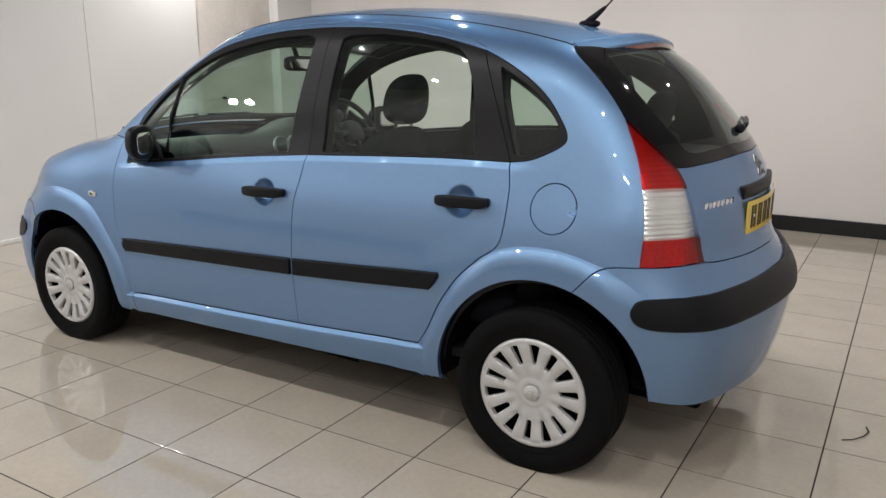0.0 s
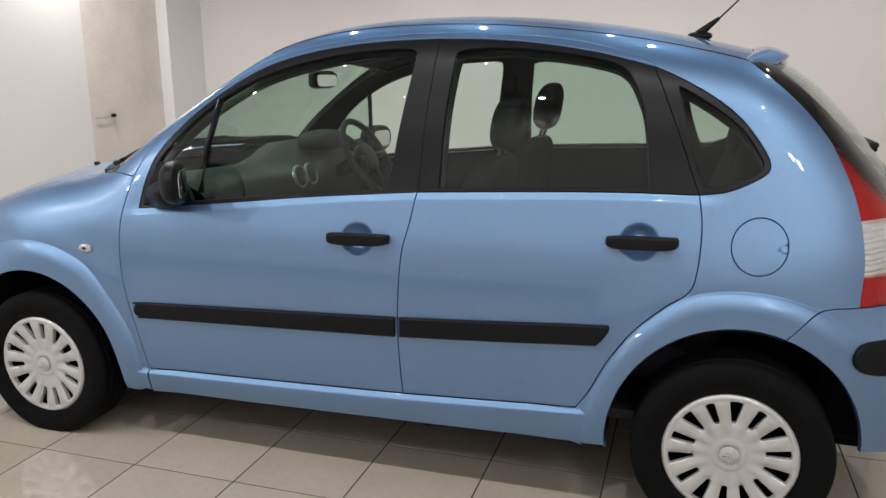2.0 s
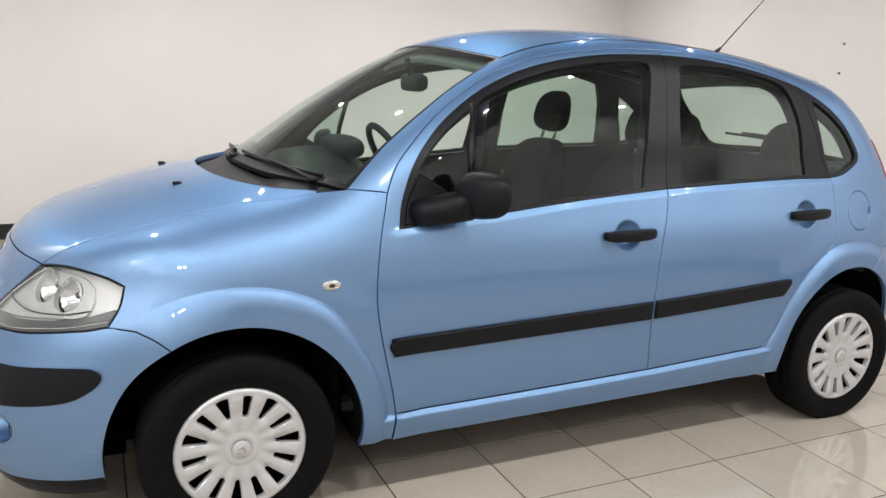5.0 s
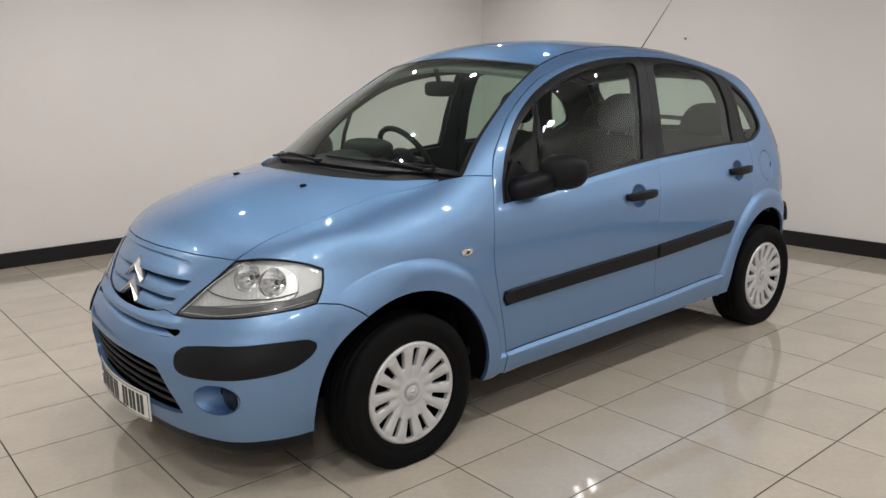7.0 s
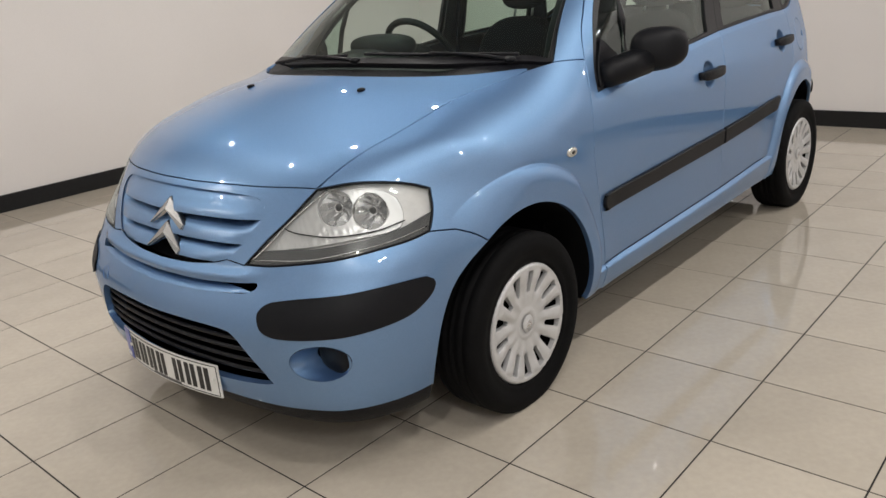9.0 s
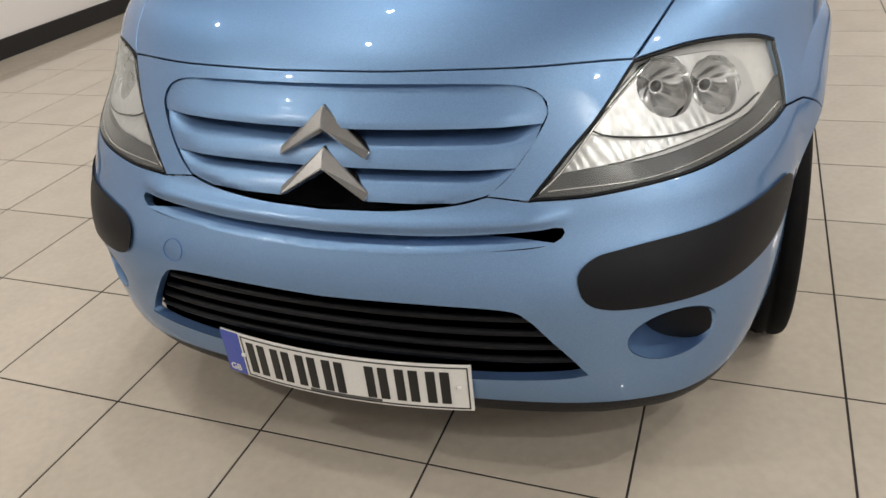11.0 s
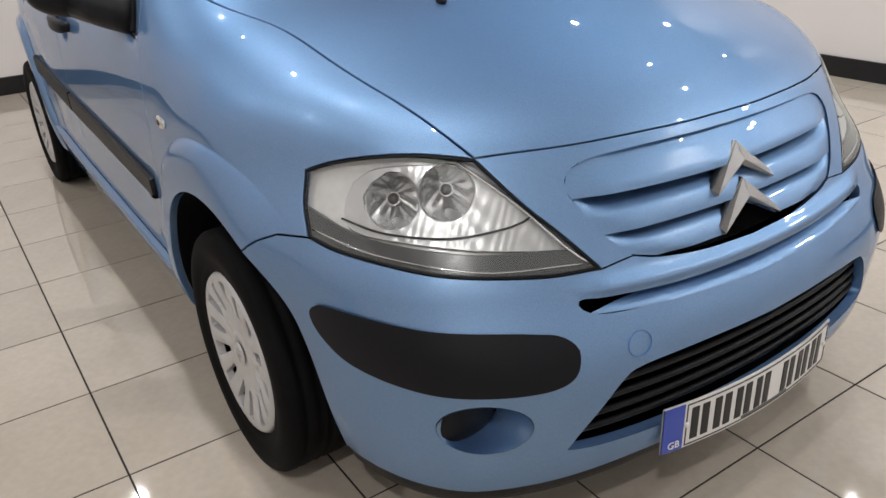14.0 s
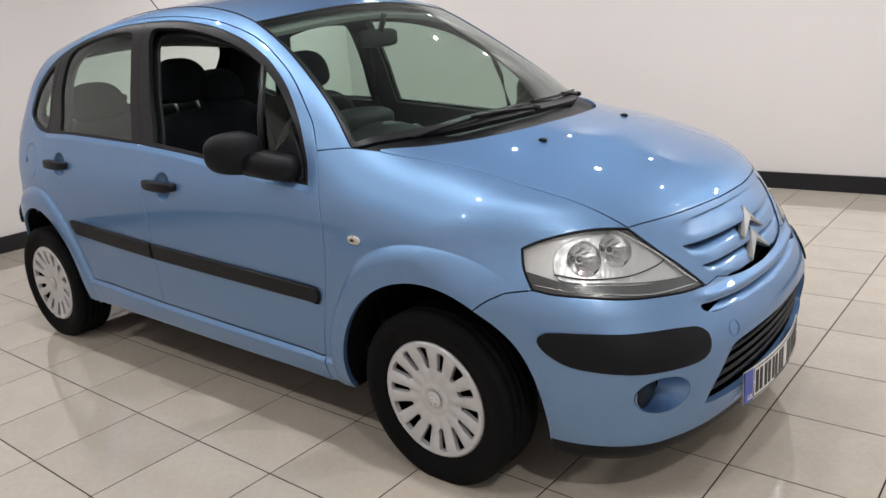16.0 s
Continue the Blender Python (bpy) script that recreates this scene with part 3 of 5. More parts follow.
def arch(cx, rx, rz, a0, a1, n=24):
    return [(cx + rx * math.cos(radians(a0 + (a1 - a0) * i / n)), WHEEL_Z + rz * math.sin(radians(a0 + (a1 - a0) * i / n))) for i in range(n + 1)]


ARCH_FENDER = arch(0, .366, .374, -9.5, 120)
ARCH_NOSE = arch(0, .366, .374, 120, 189.5)
ARCH_QUARTER = arch(2.465, .356, .382, 184, 70)
ARCH_TAIL = arch(2.465, .356, .382, 70, 2)

HOOD_SIDE = [(-.490, .492, .778), (-.339, .550, .848), (-.196, .577, .885), (.020, .599, .933), (.256, .652, .980)]
LAMP_TOP = [(-.490, .492, .778), (-.430, .570, .789), (-.375, .632, .786), (-.325, .676, .774), (-.287, .706, .757)]
LAMP_OUT = [(-.287, .706, .757), (-.303, .726, .705), (-.335, .739, .655)]
LAMP_LOW = [(-.335, .739, .655), (-.410, .709, .641), (-.546, .612, .622), (-.630, .470, .606), (-.662, .357, .600)]
LAMP_IN = [(-.662, .357, .600), (-.610, .412, .668), (-.565, .450, .712), (-.490, .492, .778)]
BUMP_SEAM = [(-.335, .739, .655), (-.270, .774, .648)]
BUMP_SEAM_2 = [(-.270, .774, .648), (-.225, .80, .625), ARCH_FENDER[-1]]
COWL = [(.450, 1.000), (.339, .690, 1.000)]
WS_SIDE = [(.339, .690, 1.000), (.490, .632, 1.140), (.690, .578, 1.290), (.800, .558, 1.358), (.915, .545, 1.416)]
GUTTER = [(.915, .545, 1.416), (1.100, .538, 1.465), (1.300, .520, 1.490), (1.600, .505, 1.500), (1.900, .495, 1.480), (2.200, .490, 1.435), (2.450, .505, 1.372)]
GATE_SIDE = [(2.450, .505, 1.372), (2.496, .560, 1.342), (2.623, .603, 1.224), (2.676, .620, 1.158)]
TL_OUT = [(2.676, .620, 1.158), (2.742, .660, 1.014), (2.776, .695, .851), (2.775, .710, .717)]
TL_IN = [(2.676, .620, 1.158), (2.754, .603, 1.085), (2.827, .572, 1.010), (2.884, .564, .891), (2.924, .537, .717)]
TL_LOW = [(2.924, .537, .717), (2.850, .640, .715), (2.775, .710, .717)]
REAR_SEAM = [(2.775, .710, .717), (2.666, .752, .706), ARCH_QUARTER[-1]]
S = on_side



def ring(cx, cz, radii, n=150, a0=0, a1=360):
    """Side points on circles, to carry a fine step in the form."""
    return [(cx + r * math.cos(radians(a0 + (a1 - a0) * i / n)), cz + r * math.sin(radians(a0 + (a1 - a0) * i / n))) for r in radii for i in range(n)]


def lay(points):
    """Many side points at once, laid on the flank."""
    o = np.array([[q[0], 1.6, q[1]] for q in points], float)
    return trace(o, np.broadcast_to([0, -1.0, 0], o.shape), body)


STEP = (-.014, -.006, -.002, 0, .002, .004, .006, .009, .013, .018, .024, .031, .039, .047, .054)


def lip_rings(wheel):
    """Points that carry the lip round a wheel opening."""
    return lay([(AXLES[wheel] + (float(flare_edge(wheel, a)) - d) * math.cos(radians(a)), WHEEL_Z + (float(flare_edge(wheel, a)) - d) * math.sin(radians(a)))
                for d in STEP for a in np.arange(-10, 190, 1.25)])


F_FINE, R_FINE = lip_rings(0), lip_rings(1)
sill_top = spline((.478, 1.46, 2.02), (.305, .331, .358))


def sill_field(p):
    """The flank with the sill standing proud below the doors."""
    x, z = p[..., 0], p[..., 2]
    d = sill_top(x) - z
    proud = .021 * ramp(-.004, .018, d) * ramp(.15, .23, z)
    return body(p) - np.maximum(proud - flare(x, z), 0) * ramp(2.30, 2.20, x) * ramp(.25, .35, x)


BELT_FINE = lay([(x, float(belt(x)) - dz) for dz in (.003, .007, .011, .015, .019, .024, .030) for x in np.arange(.50, 2.34, .02)])
SILL_FINE = lay([(x, float(sill_top(x)) + dz) for dz in (-.004, -.008, -.013, -.020, -.03, -.045, -.06) for x in np.arange(.38, 2.16, .02)])
HANDLE_RINGS = (.006, .012, .018, .024, .030, .036, .042, .047, .051, .055, .059, .063, .068)
front_doors = panel("front_door", chain(S(A_LINE), S(BOTTOM_FRONT), S(SEAM[::-1]), S(BELT_FRONT[::-1]), S(WIN_FRONT), S([(1.540, 1.455), (1.556, 1.470)]), S([q for q in DOOR_TOP if q[0] < 1.56][::-1])),
                    SIDE, PAINT, car, field=dish(body, (1.315, .785, .836), (.060, .2, .057), .032, .35), extra=np.vstack([BELT_FINE, lay(ring(1.315, .836, HANDLE_RINGS, 40))]))
rear_doors = panel("rear_door", chain(S(SEAM), S(BOTTOM_REAR), S(DOOR_REAR[::-1]), S(BELT_REAR[::-1])), SIDE, PAINT, car, field=dish(body, (2.180, .77, .877), (.060, .2, .057), .032, .35), extra=np.vstack([R_FINE, BELT_FINE, lay(ring(2.18, .877, HANDLE_RINGS, 40))]))
panel("top_frame", chain(S(WIN_REAR), S([(2.190, 1.366), (2.190, 1.374)]), S([q for q in DOOR_TOP if q[0] >= 1.56][::-1]), S([(1.560, 1.470), (1.540, 1.455)])), SIDE, PAINT, rear_doors, gap=.0012)
GLASS_F = [(.508, .908), (.528, 1.000), (.570, 1.085), (.684, 1.205), (.830, 1.300), (1.011, 1.368), (1.228, 1.412), (1.420, 1.427)], [(1.420, 1.427), (1.458, 1.420), (1.465, 1.390), (1.439, 1.240), (1.401, .997)], [(1.401, .997), (.986, .958), (.508, .908)]
GLASS_R = [(1.600, 1.410), (1.640, 1.422), (1.772, 1.424), (1.935, 1.408), (2.070, 1.380), (2.120, 1.350), (2.145, 1.310)], [(2.145, 1.310), (2.177, 1.220), (2.200, 1.028)], [(2.200, 1.028), (1.795, 1.015), (1.570, 1.005)], [(1.570, 1.005), (1.580, 1.235), (1.600, 1.410)]
GLASS_Q = [(2.262, 1.312), (2.343, 1.266), (2.436, 1.196), (2.490, 1.120), (2.497, 1.095), (2.480, 1.072), (2.399, 1.040)], [(2.399, 1.040), (2.352, 1.036), (2.336, 1.060), (2.300, 1.170), (2.262, 1.312)]
gf, gr, gq = (chain(*[S(c) for c in g]) for g in (GLASS_F, GLASS_R, GLASS_Q))
panel("window_surround", chain(S(WIN_FRONT), S(B_POST), S(BELT_FRONT[::-1])), SIDE, PILLAR, front_doors, "satin black window surround", holes=[gf], lift=-.003, gap=.001)
panel("window_surround", chain(S(WIN_REAR), S(C_POST), S(BELT_REAR[::-1]), S(B_POST[::-1])), SIDE, PILLAR, rear_doors, "satin black window surround", holes=[gr], lift=-.003, gap=.002)
panel("window_surround", chain(S(WIN_QUARTER), S(C_POST[::-1])), SIDE, PILLAR, car, "satin black window surround", holes=[gq], lift=-.003, gap=.002)
split_x = spline((.955, 1.10, 1.268), (.722, .740, .764))
light_pts = gf[gf[:, 0] < split_x(gf[:, 2])]
drop_pts = gf[gf[:, 0] >= split_x(gf[:, 2])]


def reloop(pts):
    """A loop cut from another, closed by one straight side."""
    gap_at = int(np.argmax(np.linalg.norm(np.roll(pts, -1, 0) - pts, axis=1)))
    run = np.roll(pts, -gap_at - 1, 0)
    return chain(run, [run[-1], run[0]])


panel("quarter_light", reloop(light_pts), SIDE, GLASS, front_doors, "fixed front quarter-light glass", lift=-.011, depth=.004, gap=-.006)
panel("door_glass", reloop(drop_pts), SIDE, GLASS, [None, front_doors[1]], "raised tinted door glass", lift=-.011, depth=.004, gap=-.006, sides=(-1,))
panel("door_glass", gr, SIDE, GLASS, rear_doors, "raised tinted door glass", lift=-.011, depth=.004, gap=-.006)
panel("quarter_glass", gq, SIDE, GLASS, car, lift=-.011, depth=.004, gap=-.006)
FLAP = [(2.502 + .074 * math.cos(a * math.pi / 24), .879 + .078 * math.sin(a * math.pi / 24)) for a in range(48)]
flap = chain(S(FLAP + FLAP[:1]))
side_panels = panel("side_panel", chain(S(WS_SIDE), GUTTER, GATE_SIDE, TL_OUT, S(REAR_SEAM), S(ARCH_QUARTER[::-1]), S(SILL), S([(.474, .201), (.478, .305)]), S(BOTTOM_FRONT), S(BOTTOM_REAR), S(DOOR_REAR[::-1]),
                          S(WIN_QUARTER[::-1]), S([(2.190, 1.366), (2.190, 1.374)]), S(DOOR_TOP[::-1]), S(COWL)), SIDE, PAINT, car, holes=[flap], grid=.024, field=sill_field, extra=np.vstack([R_FINE, SILL_FINE]))
panel("fuel_flap", flap, SIDE, PAINT, side_panels, gap=.0022, grid=.007, field=dish(body, (2.572, .745, .876), (.026, .2, .013), .008))
fenders = panel("fender", chain(S(COWL), [(.339, .690, 1.000), (.256, .652, .980)], HOOD_SIDE[::-1], LAMP_TOP, LAMP_OUT, S(BUMP_SEAM), S(BUMP_SEAM_2), S(ARCH_FENDER[::-1]), S([ARCH_FENDER[0], (.474, .201)]),
                      S([(.474, .201), (.478, .305)]), S(A_LINE[::-1])), Along((-.12, .80, .58)), PAINT, car, field=sill_field, extra=np.vstack([F_FINE, SILL_FINE]))

# front and top
HOOD_FRONT = [(-.606, 0, .79), (-.600, .130, .79), (-.560, .328, .786), (-.490, .492, .778)]
HOOD_REAR = [(.256, .652), (.142, .517), (.057, .357), (.010, .180), (-.005, 0)]
SCREEN_BASE = [(.339, .690, 1.0), (.300, .640, 1.0), (.178, .414, 1.01), (.125, .200, 1.02), (.110, 0, 1.02)]
SCREEN_TOP = [(.915, .545, 1.416), (.872, .400, 1.44), (.845, .200, 1.455), (.838, 0, 1.46)]
ROOF_REAR = [(2.450, .505, 1.372), (2.482, .300, 1.40), (2.495, 0, 1.41)]
rear_edge = on_top(HOOD_REAR)


def fan(*curves):
    """A loop across the middle out of curves for y > 0, from the middle outwards and back to it."""
    half = [catmull(c) for c in curves]
    right = np.vstack(half)
    loop = np.vstack([right, (right * [1, -1, 1])[::-1]])
    keep = np.linalg.norm(loop - np.roll(loop, 1, 0), axis=1) > .003
    return snap(loop[keep])


hood = panel("hood", fan(HOOD_FRONT, HOOD_SIDE, rear_edge), UP, PAINT, car, mirror=False)[0]
scuttle_loop = fan(rear_edge[::-1], [(.256, .652, .98), (.339, .690, 1.0)], SCREEN_BASE)
panel("scuttle_panel", scuttle_loop, UP, BLACK_TRIM, car, "black plastic scuttle below the windscreen", mirror=False, lift=-.012, field=dish(body, (.10, .0, 1.0), (.16, .60, .3), .012))
screen_loop = fan(SCREEN_BASE[::-1], WS_SIDE, SCREEN_TOP)
inner = fan([(.150, 0, 1.03), (.165, .20, 1.03), (.222, .41, 1.03), (.345, .668, 1.01)], [(.345, .668, 1.01), (.49, .620, 1.14), (.690, .567, 1.29), (.800, .547, 1.36), (.900, .532, 1.41)], [(.900, .532, 1.41), (.858, .4, 1.44), (.830, .2, 1.45), (.823, 0, 1.45)])
panel("windscreen_seal", screen_loop, UP, PILLAR, car, "black windscreen border", holes=[inner], mirror=False, lift=-.002)
panel("windscreen", inner, UP, GLASS, car, "clear laminated windscreen", mirror=False, lift=-.004, gap=-.008, depth=.004)
roof = panel("roof", fan(SCREEN_TOP[::-1], GUTTER, ROOF_REAR), UP_ROOF, PAINT, car, mirror=False, grid=.03, lift=-.001)[0]
for s in (1, -1):
    g = catmull(GUTTER, .03)
    g = np.array([trace(np.array([[q[0], q[1] * 1.0, 2.2]]), np.array([[0, 0, -1.0]]), body)[0] for q in g]) * [1, s, 1]
    v, f = tube(g - np.array([0, 0, .0008]), .003, 8)
    mesh_object("roof_moulding", v, f, BLACK_TRIM, car, "black roof gutter moulding")

GRILLE = [(0, .774), (.080, .7737), (.160, .7727), (.250, .770), (.325, .764), (.362, .750), (.376, .725), (.358, .685), (.325, .638), (.290, .607), (.235, .594), (.130, .583), (0, .579)]
upper_low = np.vstack([catmull(on_front(GRILLE[:-5:-1])), catmull(on_front([(.290, .607), (.357, .600)]))[1:]])
panel("nose_panel", fan(on_front(GRILLE[:10]), on_front([(.290, .607), (.357, .600)]), LAMP_IN, HOOD_FRONT[::-1]), NOSE, PAINT, car, mirror=False, grid=.014, gap=.0008, edge=.005)
SLOT = [(0, .542), (.20, .545), (.36, .555), (.405, .560), (.416, .556), (.400, .542), (.340, .533), (.150, .521), (0, .518)]
LOWER = [(0, .434), (.200, .437), (.325, .434), (.362, .420), (.400, .375), (.450, .305), (.440, .290), (.250, .278), (0, .274)]
slot_loop, lower_loop = fan(on_front(SLOT)), fan(on_front(LOWER))
BUMP_LOW = [(0, .214), (.30, .220), (.50, .216)]
bump_low = np.vstack([on_front(BUMP_LOW), [(-.600, .610, .212), (-.500, .690, .209), (-.372, .750, .207)]])


def round_loop(way, center, ru, rv, n=40):
    """An oval in the unrolled plane about a place on the body, as 3D points."""
    c = way.flat(np.array([center]))[0]
    a = np.linspace(0, 2 * np.pi, n, endpoint=False)
    uv = np.stack([c[0] + ru * np.cos(a), c[1] + rv * np.sin(a)], -1)
    o, d = way.rays(uv)
    return trace(o, d, body)


fog_r = round_loop(NOSE, (-.640, .594, .362), .068, .050)
fog_l = fog_r * [1, -1, 1]
RIM_FINE = on_front([(y, .562 + .10 * y * y + dz) for dz in (-.022, -.016, -.011, -.006, 0, .006, .011, .016, .022) for y in np.arange(-.43, .431, .014)])
bump_loop = fan(bump_low, S(ARCH_NOSE[::-1]), S(BUMP_SEAM_2[::-1]), S(BUMP_SEAM[::-1]), LAMP_LOW, upper_low[::-1])
bumper = panel("front_bumper", bump_loop, NOSE, PAINT, car, "blue front bumper", mirror=False, holes=[slot_loop, lower_loop, fog_r, fog_l], grid=.018, depth=.022, gap=.0018, extra=(lambda q: np.vstack([q, q * [1, -1, 1], RIM_FINE]))(F_FINE[F_FINE[:, 0] > -.30]))[0]

# rear
GATE_LOW = [(0, .694), (.25, .698), (.45, .707), (.537, .717)]
gate_low = on_front(GATE_LOW, 4.0)
GLASS_LOW = [(0, 1.018), (.30, 1.015), (.50, 1.009), (.572, 1.010)]
glass_low = on_front(GLASS_LOW, 4.0)
BACK = Along((.90, 0.001, .42))
tailgate = panel("tailgate", fan(gate_low, TL_IN[::-1][:3], glass_low[::-1]), Along((1, .001, .1)), PAINT, car, mirror=False)[0]
rear_loop = fan(glass_low, TL_IN[:3][::-1], GATE_SIDE[::-1], ROOF_REAR)
rear_inner = fan(on_front([(0, 1.052), (.30, 1.050), (.44, 1.046), (.485, 1.058)], 4.0), [(2.80, .485, 1.058), (2.70, .500, 1.15), (2.60, .490, 1.25), (2.53, .440, 1.325)], [(2.53, .440, 1.325), (2.56, .3, 1.345), (2.58, 0, 1.355)])
panel("rear_screen_border", rear_loop, BACK, GLOSS_BLACK, tailgate, "gloss black rear screen border", holes=[rear_inner], mirror=False, depth=.006)
panel("rear_screen", rear_inner, BACK, REAR_GLASS, tailgate, "tinted heated rear screen", mirror=False, depth=.004, gap=-.004, lift=-.002)
tl_out, tl_in = catmull(TL_OUT, .008), catmull(TL_IN, .008)


def lamp_slice(z0, z1):
    a, b = tl_out[(tl_out[:, 2] >= z0) & (tl_out[:, 2] <= z1)], tl_in[(tl_in[:, 2] >= z0) & (tl_in[:, 2] <= z1)]
    return chain(a, [a[-1], b[-1]], b[::-1], [b[0], a[0]])


tail_lamps = panel("tail_lamp", chain(TL_OUT, TL_LOW[::-1], TL_IN[::-1]), REAR_CORNER, LAMP_INNER, car, "red and clear tail lamp cluster", gap=.002, grid=.006, field=lambda p: (body(p) + .014 + (.0007 + .0008 * ramp(.955, .935, p[..., 2]) * ramp(.80, .82, p[..., 2])) * np.sin(p[..., 2] * 420) + .0016 * np.sin((p[..., 0] - p[..., 1]) * 210 + 40 * p[..., 2]) * ramp(.80, .78, p[..., 2]) + .006 * np.sin((p[..., 0] - p[..., 1]) * 38) * ramp(1.1, .95, p[..., 2])) * .7)
panel("red_lens", lamp_slice(.944, 1.2), REAR_CORNER, RED_PANE, tail_lamps, "red brake lamp lens", lift=.003, gap=.0006, grid=.012)
panel("clear_lens", lamp_slice(.806, .944), REAR_CORNER, LENS, tail_lamps, "clear ribbed reversing lens", lift=.003, gap=.0005, grid=.012)
panel("red_lens", lamp_slice(.60, .806), REAR_CORNER, RED_PANE, tail_lamps, "red fog lamp lens", lift=.003, gap=.0006, grid=.012)
RB_LOW = [(0, .235), (.35, .245), (.60, .262)]
rb_low = np.vstack([on_front(RB_LOW, 4.0), [(2.834, .712, .281)]])
rbump_loop = fan(rb_low, S(ARCH_TAIL[::-1]), S(REAR_SEAM[::-1]), TL_LOW[::-1], gate_low[::-1])
rear_bumper = panel("rear_bumper", rbump_loop, TAIL, PAINT, car, "blue rear bumper", mirror=False, depth=.014, extra=(lambda q: np.vstack([q, q * [1, -1, 1]]))(R_FINE[R_FINE[:, 0] < 2.82]))[0]


# ---- lamps, grilles and trim at the front ----
lamp_loop = chain(LAMP_TOP, LAMP_OUT, LAMP_LOW, LAMP_IN)


def sunk(field, depth):
    return lambda p: field(p) + depth


BOWLS = (((-.422, .613, .716), .046), ((-.474, .538, .729), .047))
BOWL_WAY = Vector((-.86, .48, .17)).normalized()


def bowl_loop(c, r):
    """The round mouth of a lamp bowl."""
    a, b = BOWL_WAY.orthogonal().normalized(), BOWL_WAY.cross(BOWL_WAY.orthogonal()).normalized()
    return np.array([Vector(c) + a * (r * math.cos(q * math.pi / 24)) + b * (r * math.sin(q * math.pi / 24)) for q in range(48)])


headlamps = panel("headlamp", lamp_loop, CORNER, LAMP_BOWL, car, "clear headlamp with pale housing and chrome reflectors", field=sunk(body, .024), gap=-.004, depth=.01, holes=[bowl_loop(c, r + .002) for c, r in BOWLS])
panel("seal", lamp_loop, CORNER, BLACK_TRIM, headlamps, "black rubber lamp seal", holes=[way_in for way_in in [CORNER.rays(shrink(CORNER.flat(lamp_loop) if area(CORNER.flat(lamp_loop)) > 0 else CORNER.flat(lamp_loop)[::-1], .0055))[0]]], lift=.0, gap=.001, depth=.006, grid=.02)
panel("lens_cover", lamp_loop, CORNER, LENS, headlamps, "clear lamp cover", lift=.002, gap=.006, depth=.004, grid=.014)
BAND_TOP = [(-.662, .357, .600), (-.638, .40, .640), (-.560, .560, .652), (-.430, .680, .672), (-.305, .727, .703)]
panel("smoky_band", chain(BAND_TOP, [(-.307, .728, .700), (-.335, .739, .655)], LAMP_LOW), CORNER, LAMP_GREY, headlamps, "smoky grey lower lamp band", lift=-.006, gap=.0015, depth=.016, grid=.014)
def reflector(p):
    """The reflector's face: plain above, ribbed below the shelf."""
    u = p[..., 0] * .62 + np.abs(p[..., 1]) * .72
    above = ramp(.683, .689, p[..., 2])
    ribs = .0004 * np.sin(u * 390 + 130 * p[..., 2] + 1.5 * np.sin(u * 90)) + .0006 * np.sin(p[..., 2] * 190 - u * 110 + 2 * np.sin(u * 55))
    return (body(p) + .013 + ribs * (1.0 - .45 * above)) * .55


panel("reflector", chain([(-.640, .40, .636), (-.590, .440, .690), (-.505, .505, .765), (-.47, .54, .777)], [(-.47, .54, .777), (-.40, .630, .772), (-.375, .668, .75)], [(-.375, .668, .75), (-.372, .682, .715), (-.39, .685, .675), (-.45, .655, .664), (-.56, .545, .650), (-.640, .40, .636)]), CORNER, REFLECTOR, headlamps, "faceted chrome reflectors in the lamp", field=reflector, gap=.001, depth=.016, grid=.0036, holes=[bowl_loop(c, r) for c, r in BOWLS])
for s, owner in zip((1, -1), headlamps):
    for c, r in BOWLS:
        turn = Matrix.Translation((c[0], s * c[1], c[2])) @ Vector((BOWL_WAY.x, s * BOWL_WAY.y, BOWL_WAY.z)).to_track_quat("Z", "Y").to_matrix().to_4x4()
        v, f = lathe([(r + .004, .004), (r + .001, -.002)] + [(r * q, -.006 - .046 * (1 - q * q)) for q in (1, .94, .86, .76, .64, .5, .34, .2, .1)] + [(.0004, -.0525)], 60)
        flutes = [Vector((x * (1 + .03 * math.cos(4 * math.atan2(y, x) + .6) + .02 * math.cos(11 * math.atan2(y, x))), y * (1 + .03 * math.cos(4 * math.atan2(y, x) + .6) + .02 * math.cos(11 * math.atan2(y, x))), z + .0022 * math.sin(y * 330) * math.cos(x * 210))) for x, y, z in v]
        bowl = mesh_object("bowl", flutes, f, BOWL_CHROME, owner, "fluted chrome lamp bowl")
        bowl.matrix_basis = turn
        v, f = lathe([(.0004, -.014), (.006, -.0145), (.0085, -.018), (.0095, -.026), (.0085, -.034), (.005, -.036), (.005, -.050)], 24)
        bulb = mesh_object("bulb_cap", v, f, LAMP_GREY, bowl, "grey bulb shield in the bowl")
        v, f = lathe([(.0098, -.020), (.0125, -.021), (.0125, -.024), (.0098, -.025)], 24, True)
        mesh_object("shield_ring", v, f, CHROME, bowl, "bright ring round the bulb shield")


for s, owner in zip((1, -1), headlamps):
    for pts, r, m, lab in (([(-.375, .690, .690), (-.45, .650, .676), (-.53, .570, .672), (-.585, .485, .690), (-.600, .455, .705)], .0019, INK, "thin dark reflector shelf line"),
                           ([(-.480, .520, .778), (-.555, .462, .715), (-.625, .405, .640), (-.650, .372, .609)], .0028, CHROME, "bright inner lamp edge"),
                           ([(-.640, .385, .609), (-.580, .550, .622), (-.45, .670, .642), (-.335, .730, .668)], .0022, CHROME, "bright lower lamp edge")):
        p = snap(catmull(pts, .02))
        p = (p - normal(p) * .004) * [1, s, 1]
        v, f = tube(p, r, 6)
        mesh_object("lamp_line", v, f, m, owner, lab)


